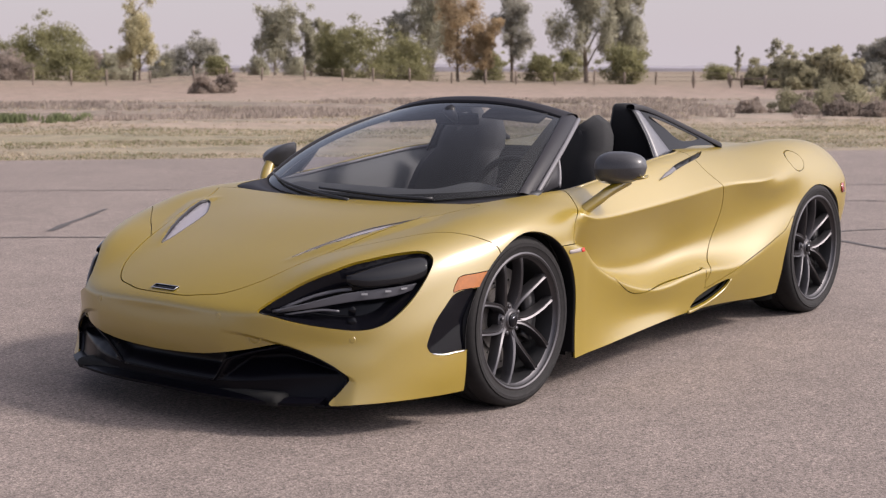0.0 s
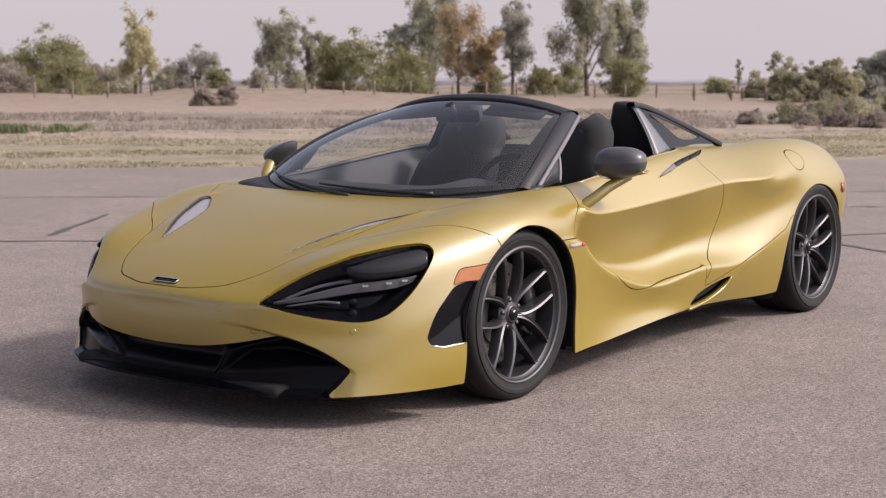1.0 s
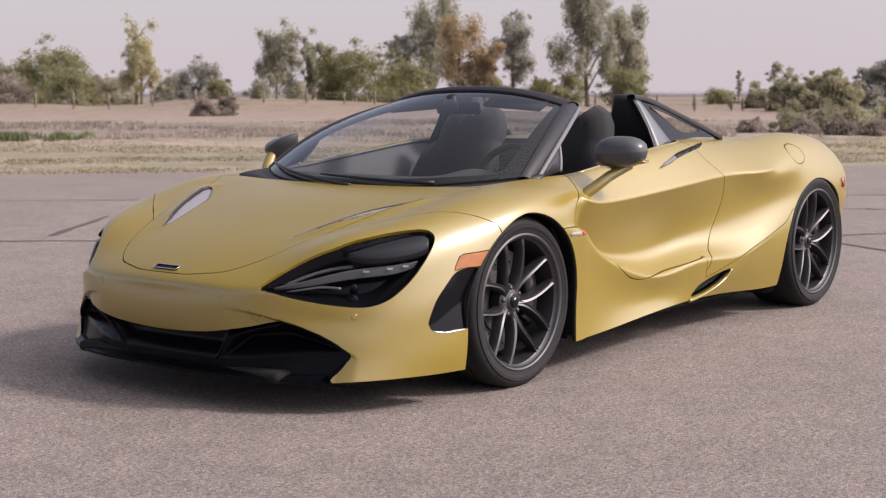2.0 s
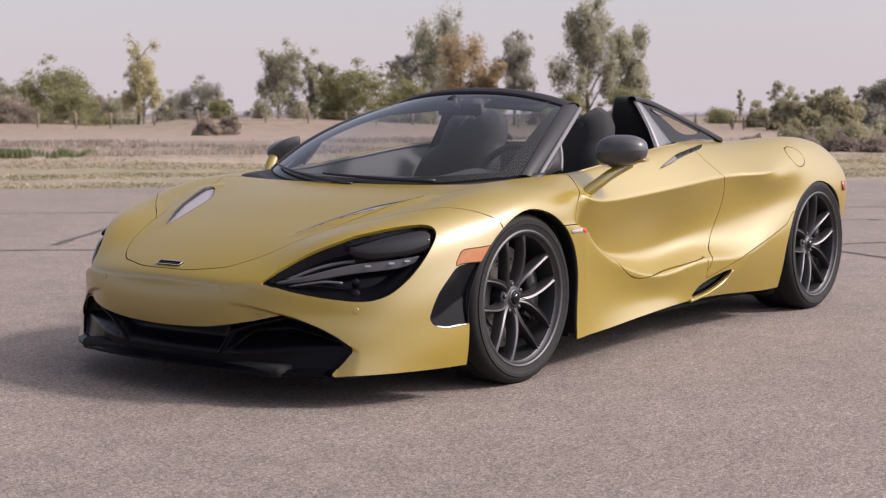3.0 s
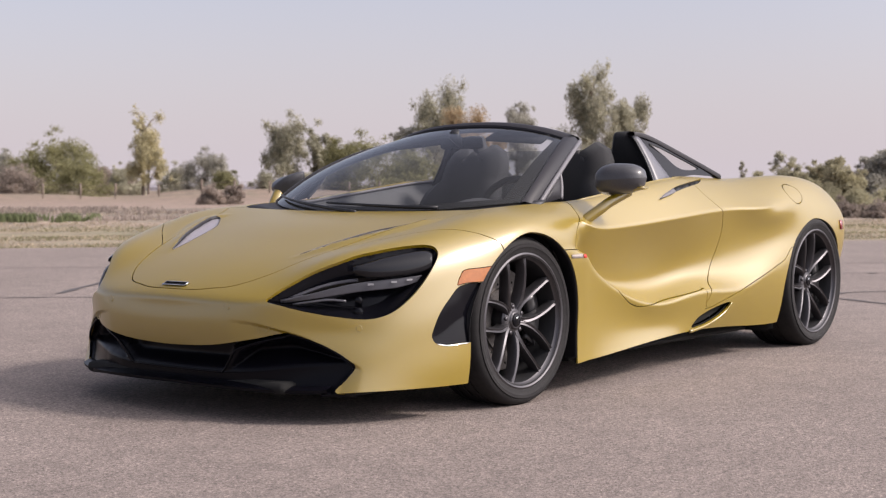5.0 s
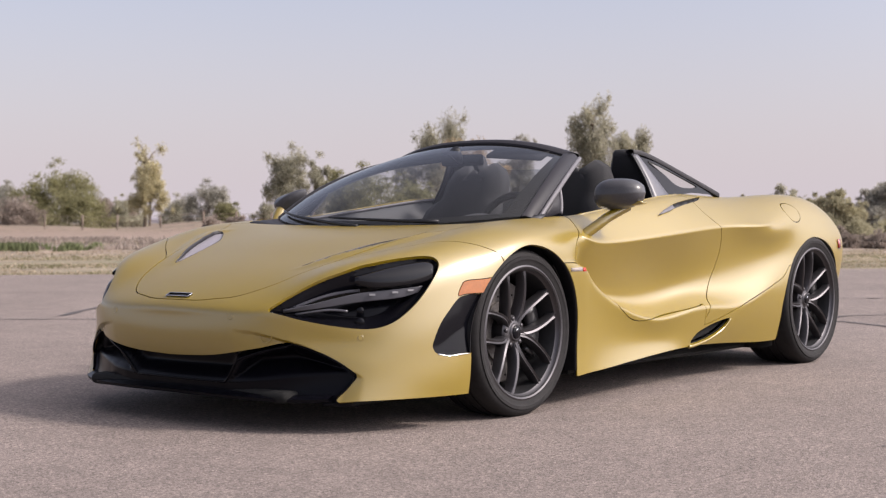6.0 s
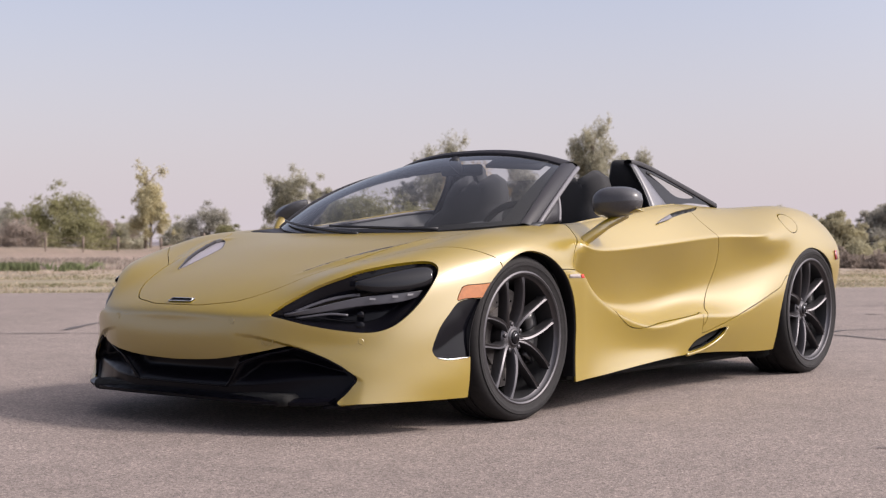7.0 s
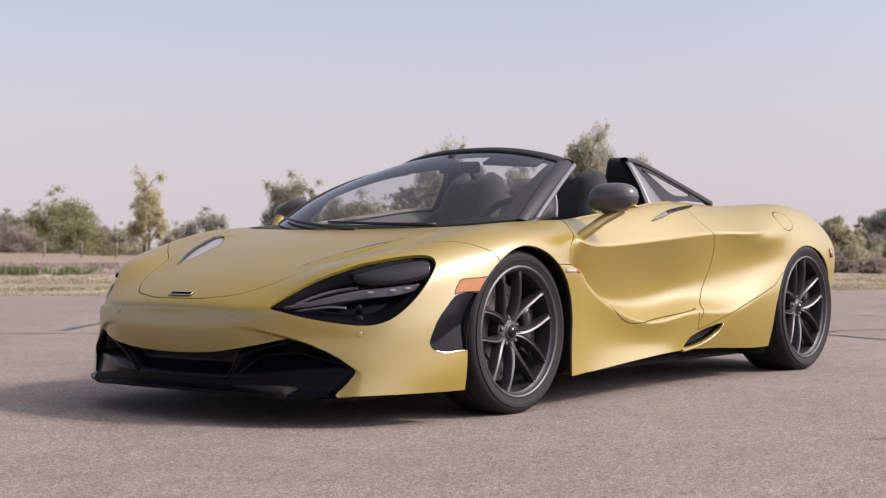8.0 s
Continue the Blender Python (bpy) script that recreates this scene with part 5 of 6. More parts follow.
# ---- wheels ----
def make_wheel(r_tyre, width, r_rim, z_hub):
    """A wheel at the origin, its outer face towards +y: tyre, barrel, five split spokes, disc, caliper."""
    w = new("wheel")
    h = width / 2
    s = r_tyre - r_rim
    prof = [(r_rim - 0.012, -h * 0.86), (r_rim + 0.006, -h * 0.94), (r_rim + s * 0.5, -h), (r_tyre - 0.018, -h * 0.93), (r_tyre - 0.004, -h * 0.80)]
    for g in (-0.45, -0.08, 0.30):
        prof += [(r_tyre, h * (g - 0.05)), (r_tyre - 0.006, h * (g - 0.045)), (r_tyre - 0.006, h * (g + 0.045)), (r_tyre, h * (g + 0.05))]
    prof += [(r_tyre - 0.003, h * 0.74), (r_tyre - 0.012, h * 0.88), (r_tyre - 0.024, h * 0.955), (r_tyre - 0.030, h * 0.962), (r_rim + s * 0.55, h), (r_rim + s * 0.38, h * 0.995),
             (r_rim + s * 0.36, h * 0.982), (r_rim + 0.014, h * 0.965), (r_rim + 0.004, h * 0.93), (r_rim - 0.012, h * 0.90)]
    tyre = part("tyre", lathe(prof, 120), RUBBER, w)
    crisp(tyre, 40)
    lip = h * 0.93
    rim = [(r_rim + 0.004, lip - 0.010), (r_rim + 0.005, lip), (r_rim - 0.002, lip + 0.003), (r_rim - 0.008, lip), (r_rim - 0.012, lip - 0.012), (r_rim - 0.020, lip - 0.020),
           (r_rim - 0.030, lip - 0.05), (r_rim - 0.040, -h * 0.3), (r_rim - 0.030, -h * 0.8), (r_rim - 0.004, -h * 0.92)]
    crisp(part("rim", lathe(rim[:6], 120), RIM, w, "dark satin metal rim lip"), 30)
    crisp(part("barrel", lathe(rim[5:], 120), BARREL, w, "dark rim barrel"), 30)
    face = lip - 0.012
    for k in range(5):
        base = 2 * math.pi * (k / 5) + radians(45.4)
        for sg in (-1, 1):
            pts = []
            for u in np.linspace(0, 1, 20):
                r = 0.035 + (r_rim - 0.018 - 0.035) * u
                a = base + sg * radians(np.interp(r, [0.03, 0.06, 0.08, 0.10, 0.13, 0.16, 0.20, 0.23, 0.26], [6, 5.4, 7.0, 9.6, 13.6, 17.0, 20.4, 22.4, 24.0]))
                y = face - 0.040 * (1 - u) ** 1.6 + 0.004 * math.sin(math.pi * u) - 0.004 * u
                pts.append((r, a, y))
            v, f = [], []
            for i, (r, a, y) in enumerate(pts):
                u = i / 19
                hw = 0.0118 - 0.0042 * u + 0.005 * max(0, (u - 0.85) / 0.15)
                ca, sa = math.cos(a), math.sin(a)
                c = np.array((r * ca, y, r * sa))
                side = np.array((-sa, 0, ca))
                out = np.array((0, 1.0, 0))
                dep = 0.050 - 0.012 * u
                sect = [(-hw * 1.25, -dep), (-hw * 1.06, -0.007), (-hw * 0.72, 0.0), (0.0, -0.005), (hw * 0.72, 0.0), (hw * 1.06, -0.007), (hw * 1.25, -dep), (0.0, -dep - 0.004)]
                v += [c + side * q + out * o for q, o in sect]
            m = 8
            for i in range(len(pts) - 1):
                for q in range(m):
                    f.append((i * m + q, i * m + (q + 1) % m, (i + 1) * m + (q + 1) % m, (i + 1) * m + q))
            f += [tuple(range(m))[::-1], tuple((len(pts) - 1) * m + q for q in range(m))]
            crisp(part("spoke", (v, f), RIM, w), 30)
    hubp = [(0.0, face - 0.030), (0.030, face - 0.030), (0.034, face - 0.033), (0.036, face - 0.037), (0.058, face - 0.043), (0.066, face - 0.052), (0.068, face - 0.10)]
    crisp(part("hub", lathe(hubp, 48), RIM, w), 30)
    part("centre_cap", lathe([(0.0, face - 0.024), (0.022, face - 0.0245), (0.026, face - 0.028), (0.026, face - 0.036)], 40), GLOSS, w, "black centre cap with a small pale swoosh")
    sw = [(0.014 * math.cos(a) - 0.003, face - 0.0225, 0.014 * math.sin(a)) for a in np.linspace(0.3, 1.9, 10)]
    part("cap_mark", tube(sw, [0.001, 0.002, 0.003, 0.003, 0.003, 0.0025, 0.002, 0.0015, 0.001, 0.0005], 6, up=(0, 1, 0)), CHROME, w)
    for k in range(5):
        a = 2 * math.pi * (k + 0.5) / 5 + radians(45.4)
        bolt = [(0.0, face - 0.036), (0.007, face - 0.036), (0.0085, face - 0.039), (0.009, face - 0.06)]
        v, f = lathe(bolt, 12)
        v = [(x + 0.053 * math.cos(a), y, z + 0.053 * math.sin(a)) for x, y, z in v]
        part("wheel_bolt", (v, f), RIM, w)
    rd = r_rim - 0.060
    y0 = face - 0.105
    disc = part("brake_disc", lathe([(0.075, y0), (0.08, y0 + 0.012), (rd * 0.62, y0 + 0.012), (rd * 0.62, y0), (rd, y0), (rd, y0 - 0.03), (0.075, y0 - 0.03)], 80), DISC, w, "grey drilled brake disc")
    crisp(disc, 30)
    holes = []
    for k in range(40):
        a, r = 2 * math.pi * k / 40, rd * (0.70 + 0.09 * (k % 3))
        hv, hf = lathe([(0.0, 0.0015), (0.005, 0.0015), (0.005, -0.001)], 8)
        holes.append(([(x + r * math.cos(a), y + y0, z + r * math.sin(a)) for x, y, z in hv], hf))
    tagged(part("disc_holes", joined(*holes), DARKIN, disc), kind="stuff")
    arc = np.linspace(radians(150), radians(215), 16)
    rows = []
    for a in arc:
        rows.append([(r * math.cos(a), y, r * math.sin(a)) for r, y in ((rd * 0.66, y0 + 0.02), (rd * 0.7, y0 + 0.042), (rd * 0.86, y0 + 0.046), (rd * 1.02, y0 + 0.042), (rd * 1.06, y0 + 0.01), (rd * 1.06, y0 - 0.05))])
    part("brake_caliper", sheet(rows, 0.012), CALIPER, w, "dark brake caliper")
    part("back_plate", lathe([(0.02, y0 - 0.06), (r_rim - 0.045, y0 - 0.07), (r_rim - 0.045, y0 - 0.075)], 48), DARKIN, w)
    return w


def place_wheels():
    for side in (1, -1):
        for (r, wd, rr, x, hub) in ((0.327, 0.245, 0.2575, 0.0, 0.316), (0.343, 0.300, 0.2715, -2.67, 0.334)):
            w = make_wheel(r, wd, rr, hub)
            w.parent = car
            yc = 0.960 - wd / 2
            w.matrix_basis = pose(x, side * yc, r - 0.004, 0, 0, 0 if side > 0 else 180)


place_wheels()


# ---- wheel housings ----
def make_housing(cx, cz, rx, rz, a0=-32, a1=212):
    for side in (1, -1):
        rows = []
        for a in np.linspace(radians(a0), radians(a1), 60):
            c, s = math.cos(a) if math.sin(a) > 0 else math.copysign(1.0, math.cos(a)), math.sin(a)
            rows.append([(cx + (rx - g) * c, side * y, cz + (rz - g) * s) for y, g in ((0.90, -0.016 + 0.02 * (c > 0)), (0.86, -0.022), (0.55, -0.03), (0.55, 0.3))])
        part("wheel_housing", sheet(rows), DARKIN, car)


make_housing(0.0, 0.312, 0.362, 0.352, -30, 210)
make_housing(-2.67, 0.30, 0.405, 0.372, -30, 165)


# ---- arch lips: returned edges of the fenders ----
def arch_lip(cx, cz, rx, rz, a0, a1):
    for side in (1, -1):
        rows = []
        for a in np.linspace(radians(a0), radians(a1), 72):
            c, s = math.cos(a) if math.sin(a) > 0 else math.copysign(1.0, math.cos(a)), math.sin(a)
            try:
                k = float(arch_k(np.array(c * rx), np.array(s * rz)))
                y = on_side(cx + (rx * k + 0.004) * c, cz + (rz * k + 0.004) * s)[1]
            except ValueError:
                continue
            k = float(arch_k(np.array(c * rx), np.array(s * rz)))
            rows.append([(cx + (rx * k + g) * c, side * (y - d), cz + (rz * k + g) * s) for g, d in ((0.003, 0.002), (-0.002, 0.004), (-0.002, 0.014), (0.010, 0.07))])
        part("arch_lip", sheet(rows), BLACK, body)


arch_lip(0.0, 0.312, 0.362, 0.352, -32, 208)
arch_lip(-2.67, 0.30, 0.405, 0.372, -15, 165)


# ---- underbody and front splitter ----
part("floor_pan", box_bm(-3.1, 0.78, -0.76, 0.76, 0.10, 0.14, 0.02), DARKIN, car)
part("nose_floor", box_bm(0.70, 0.93, -0.56, 0.56, 0.105, 0.15, 0.02), DARKIN, car)




def make_splitter():
    """A thin black blade under the nose, sweeping back and up at its ends."""
    plan = smooth_line([(0.985, 0.0, 0.118), (0.975, 0.25, 0.115), (0.937, 0.47, 0.112), (0.875, 0.62, 0.112), (0.835, 0.690, 0.116)], 30)
    full = np.vstack([plan[::-1] * (1, -1, 1), plan[1:]])
    rows = []
    for x, y, z in full:
        rows.append([(x - 0.20, y * 0.86, z + 0.035), (x - 0.02, y, z + 0.022), (x + 0.006, y * 1.005, z + 0.012), (x + 0.004, y * 1.005, z + 0.002), (x - 0.02, y, z - 0.004), (x - 0.20, y * 0.86, z + 0.0)])
    crisp(part("splitter", sheet(rows), LIPBLACK, bumper, "black front splitter blade"), 40)
    for s in (1, -1):
        fin = [[(0.838 - 0.093 * q - 0.006 * h, s * (0.662 + 0.088 * q), 0.104 - 0.010 * q + h * (0.012 + 0.046 * q * q)) for h in (0, 0.5, 1)] for q in np.linspace(0, 1, 9)]
        part("splitter_fin", sheet(fin, 0.010), LIPBLACK, bumper)
    # raised edges of the intake's frame
    for s in (1, -1):
        slant = smooth_line([(0.250, 0.163), (0.275, 0.185), (0.322, 0.236), (0.345, 0.252), (0.392, 0.268), (0.46, 0.290), (0.53, 0.306)], 26)
        part("intake_vane", tube([np.array(on_front(y, z, -0.016)) * (1, s, 1) for y, z in slant], 0.0045, 8), LIPBLACK, mouth_panel, "thin gloss black intake vane")
        sill = smooth_line([(0.255, 0.166), (0.34, 0.171), (0.42, 0.178), (0.50, 0.188), (0.574, 0.200)], 16)
        part("intake_vane", tube([np.array(on_front(y, z, -0.017)) * (1, s, 1) for y, z in sill], np.linspace(0.004, 0.002, 16), 8), LIPBLACK, mouth_panel)
    for s in (1, -1):
        rim = smooth_line([(0.56, 0.317), (0.61, 0.301), (0.661, 0.280), (0.71, 0.253), (0.745, 0.226), (0.754, 0.203), (0.742, 0.176), (0.72, 0.146)], 26)
        part("intake_rim", tube([np.array(on_front(y - 0.004, z - 0.003, -0.003)) * (1, s, 1) for y, z in rim], 0.0045, 8), LIPBLACK, mouth_panel)
    part("intake_ledge", tube([on_front(y, 0.165, -0.015) for y in np.linspace(-0.25, 0.25, 15)], 0.004, 8), LIPBLACK, mouth_panel)


make_splitter()


# ---- windscreen, frame ----
def screen_point(u, v, lift=0.0):
    """u from -1 to 1 across, v from 0 at the cowl to 1 at the header."""
    a = abs(u)
    base = np.array((-0.005 - 0.300 * a**2.6, 0.725 * u, 0.728 + 0.048 * a**2))
    top = np.array((-0.885 - 0.045 * a**2.2, 0.505 * u, 1.122 - 0.066 * a**2.4))
    p = base + (top - base) * v
    bow = 4 * v * (1 - v)
    p = p + np.array((0.030, 0, 0.045)) * bow * (1 - 0.35 * a**2)
    p[1] += 0.035 * u * bow * a
    return p + np.array((0.4, 0.25 * u, 0.9)) * lift


def make_screen():
    us, vs = np.linspace(-1, 1, 41), np.linspace(0, 1, 25)
    rows = [[screen_point(u, v) for u in us] for v in vs]
    ws = part("windscreen", sheet(rows), GLASS, car, "clear raked windscreen with a dark border")
    ws.visible_shadow = False
    border = []
    for name, pts in (("side", 1), ("side", -1)):
        border.append(sheet([[screen_point(pts * u, v, -0.004) for u in np.linspace(0.90 + 0.03 * v, 1.0, 4)] for v in vs]))
    border.append(sheet([[screen_point(u, v, -0.004) for u in np.linspace(-1, 1, 41)] for v in np.linspace(0, 0.055, 4)]))
    border.append(sheet([[screen_point(u, v - 0.03 * (1 - abs(u)), -0.004) for u in np.linspace(-1, 1, 41)] for v in np.linspace(0.95, 1.01, 4)]))
    part("border", joined(*border), DARKIN, ws, "black printed border of the glass")
    # header rail and pillars
    rows = []
    for u in np.linspace(-1.03, 1.03, 45):
        c = screen_point(u, 1.0)
        ring = [(0.022, -0.012), (0.020, 0.004), (0.0, 0.016), (-0.04, 0.020), (-0.085, 0.012), (-0.10, -0.004), (-0.09, -0.022), (-0.02, -0.03), (0.022, -0.012)]
        rows.append([c + np.array((dx, 0, dz)) for dx, dz in ring])
    crisp(part("header_rail", sheet(rows), FRAME, car, "dark grey satin windscreen header"), 50)
    for s in (1, -1):
        rows = []
        for v in np.linspace(-0.02, 1.03, 26):
            c = screen_point(s, v)
            k = 0.62 + 0.13 * v
            ring = [(0.016, -0.016, -0.006), (0.010, -0.004, 0.010), (-0.010, 0.012, 0.014), (-0.05, 0.034, 0.004), (-0.078, 0.040, -0.016), (-0.082, 0.026, -0.03), (-0.05, -0.02, -0.03), (0.016, -0.016, -0.006)]
            rows.append([c + np.array((dx * k, s * dy * k, dz * k)) for dx, dy, dz in ring])
        crisp(part("screen_pillar", sheet(rows), FRAME, car, "dark grey satin windscreen pillar"), 40)
        seal = [screen_point(s, v) + np.array((-0.062 - 0.010 * v, s * (0.028 + 0.002 * v), -0.018)) for v in np.linspace(0.0, 1.02, 16)]
        part("window_seal", tube(seal, 0.011, 8), SEALGREY, car, "grey rubber window seal")
        qa, qb = np.array(screen_point(s, 0.40)) + np.array((-0.068, s * 0.030, -0.022)), np.array((-0.535, s * 0.755, 0.785))
        qx = [qa, qa * 0.66 + qb * 0.34 + np.array((-0.006, 0, 0)), qa * 0.33 + qb * 0.67 + np.array((-0.006, 0, 0)), qb]
        part("quarter_post", tube(smooth_line(qx, 10), 0.008, 8), SEALGREY, car)
        tri = [[screen_point(s, v) + np.array((-0.072, s * 0.026, -0.024)) for v in (0.02, 0.2, 0.40)], [np.array((-0.525, s * 0.755, 0.787)), qb * 0.5 + qa * 0.5, qb * 0.03 + qa * 0.97]]
        tri = [[a + (b - a) * q for q in (0.02, 0.35, 0.7, 0.98)] for a, b in zip(*tri)]
        part("quarter_panel", sheet(tri, 0.004), FRAME, car)
    # wipers and cowl
    cowl = [[screen_point(u, v) + np.array((0.03 * (1 - q), 0, -0.010 - 0.008 * (1 - q))) for u in np.linspace(-1.08, 1.08, 35)] for v, q in ((0.03, 1), (0.0, 0.8), (0.0, 0.2), (-0.02, -0.6))]
    part("cowl", sheet(cowl, 0.004), BLACK, car, "black cowl below the windscreen")
    edge = smooth_line([(-0.012, 0.25), (-0.02, 0.42), (-0.03, 0.55), (-0.08, 0.70), (-0.19, 0.735), (-0.30, 0.755), (-0.42, 0.765)], 30)
    for s in (1, -1):
        rows = []
        for x, y in edge:
            a, b = np.array(on_top(x, y, -0.005)), screen_point(min(y / 0.725, 1.0), 0.0) + np.array((-0.01, 0, -0.012))
            rows.append([(a + (b - a) * q) * (1, s, 1) for q in (0, 0.5, 1)])
        part("cowl_side", sheet(rows, 0.004), FRAME, car, "dark grey cowl corner panel")
    for a, b in (((0.10, -0.02), (-0.86, 0.05)), ((0.62, -0.02), (-0.20, 0.045))):
        line = [screen_point(a[0] + (b[0] - a[0]) * q, a[1] + (b[1] - a[1]) * q + 0.03 * math.sin(math.pi * q) * 0.4, 0.018) for q in np.linspace(0, 1, 14)]
        part("wiper", tube(line, np.linspace(0.009, 0.005, 14), 6), BLACK, car, "black wiper arm parked at the cowl")


make_screen()


# ---- mirrors ----
def make_mirror(s):
    m = new("door_mirror")
    m.parent = car
    tagged(m, "dark carbon door mirror on a gold stalk")
    c = np.array((-0.645, s * 0.985, 0.868))
    ax = np.array((-0.28, s * 0.96, 0.0))
    ax /= np.linalg.norm(ax)
    fw = np.array((0.96, s * 0.28, 0.0))
    if s > 0:
        rows = []
        for u in np.linspace(-1, 1, 25):
            w = max((1 - abs(u) ** 2.6) ** 0.42 if abs(u) < 1 else 0.0, 0.01)
            ring = []
            for a in np.linspace(0, 2 * math.pi, 25):
                ca, sa = math.cos(a), math.sin(a)
                hz = 0.066 * (abs(sa) ** 0.8) * (1 if sa > 0 else -1) * (1.0 - 0.10 * u)
                ring.append(c + ax * u * 0.112 + fw * (0.080 * ca * (1 if ca > 0 else 0.55) * w) + np.array((0, 0, hz * w + 0.006 * u)))
            rows.append(ring)
    else:
        # bullet-shaped housing: an upright rim towards the rear, drawn in to a blunt nose
        c = np.array((-0.615, -0.985, 0.850))
        rim = smooth_line([(-0.100, 0.060), (-0.02, 0.056), (0.07, 0.040), (0.098, 0.0), (0.075, -0.042), (0.0, -0.054), (-0.072, -0.057), (-0.088, -0.03)], 36, True)
        rows = []
        for q in np.concatenate([np.linspace(0, 0.8, 9), [0.88, 0.94, 0.98, 1.0]]):
            k = max((1 - q**2.2) ** 0.6, 0.01)
            rows.append([c + ax * (a * k) + fw * (-0.05 + 0.125 * q) + np.array((0, 0, z * k - 0.012 * q)) for a, z in np.vstack([rim, rim[:1]])])
        rows.insert(0, [c + ax * (a * 0.9) - fw * 0.044 + np.array((0, 0, z * 0.9)) for a, z in np.vstack([rim, rim[:1]])])
    part("housing", sheet(rows), CARBON, m, "dark glossy carbon mirror housing")
    foot = probe((-0.515, s * 3, 0.705), (0, -s, 0))[0]
    stalk = smooth_line([foot - np.array((-0.01, s * 0.02, 0.014)), foot * 0.66 + c * 0.34 + np.array((0, 0, -0.020)), foot * 0.34 + c * 0.66 + np.array((0, 0, -0.040)), c + np.array((-0.03, s * 0.02, -0.052))], 16)
    if s < 0:
        stalk = smooth_line([(-0.47, -0.905, 0.70), (-0.495, -0.945, 0.745), (-0.53, -0.968, 0.785), (-0.57, -0.985, 0.825)], 16)
    part("stalk", tube(stalk, np.linspace(0.031, 0.027, 16), 14, squash=0.75), PAINT, m, "satin gold mirror stalk")
    rows = [[c + ax * (0.118 * u) + fw * q * 0.04 + np.array((0, 0, -0.050 + 0.016 * abs(u) ** 2 - 0.006 * (1 - q * q))) for q in (-1, -0.4, 0.4, 1)] for u in (np.linspace(-0.5, 0.92, 12) if s > 0 else np.linspace(-0.35, 0.35, 8))]
    part("lower_trim", sheet(rows, 0.008), PAINT, m, "satin gold lower trim")
    rows = [[c + ax * (0.078 * u) - fw * (0.036 if s > 0 else 0.049) + np.array((0, 0, 0.030 * q)) for q in (-1, 0, 1)] for u in (-1, 0, 1)]
    part("mirror_glass", sheet(rows, 0.003), CHROME, m)


for s in (1, -1):
    make_mirror(s)


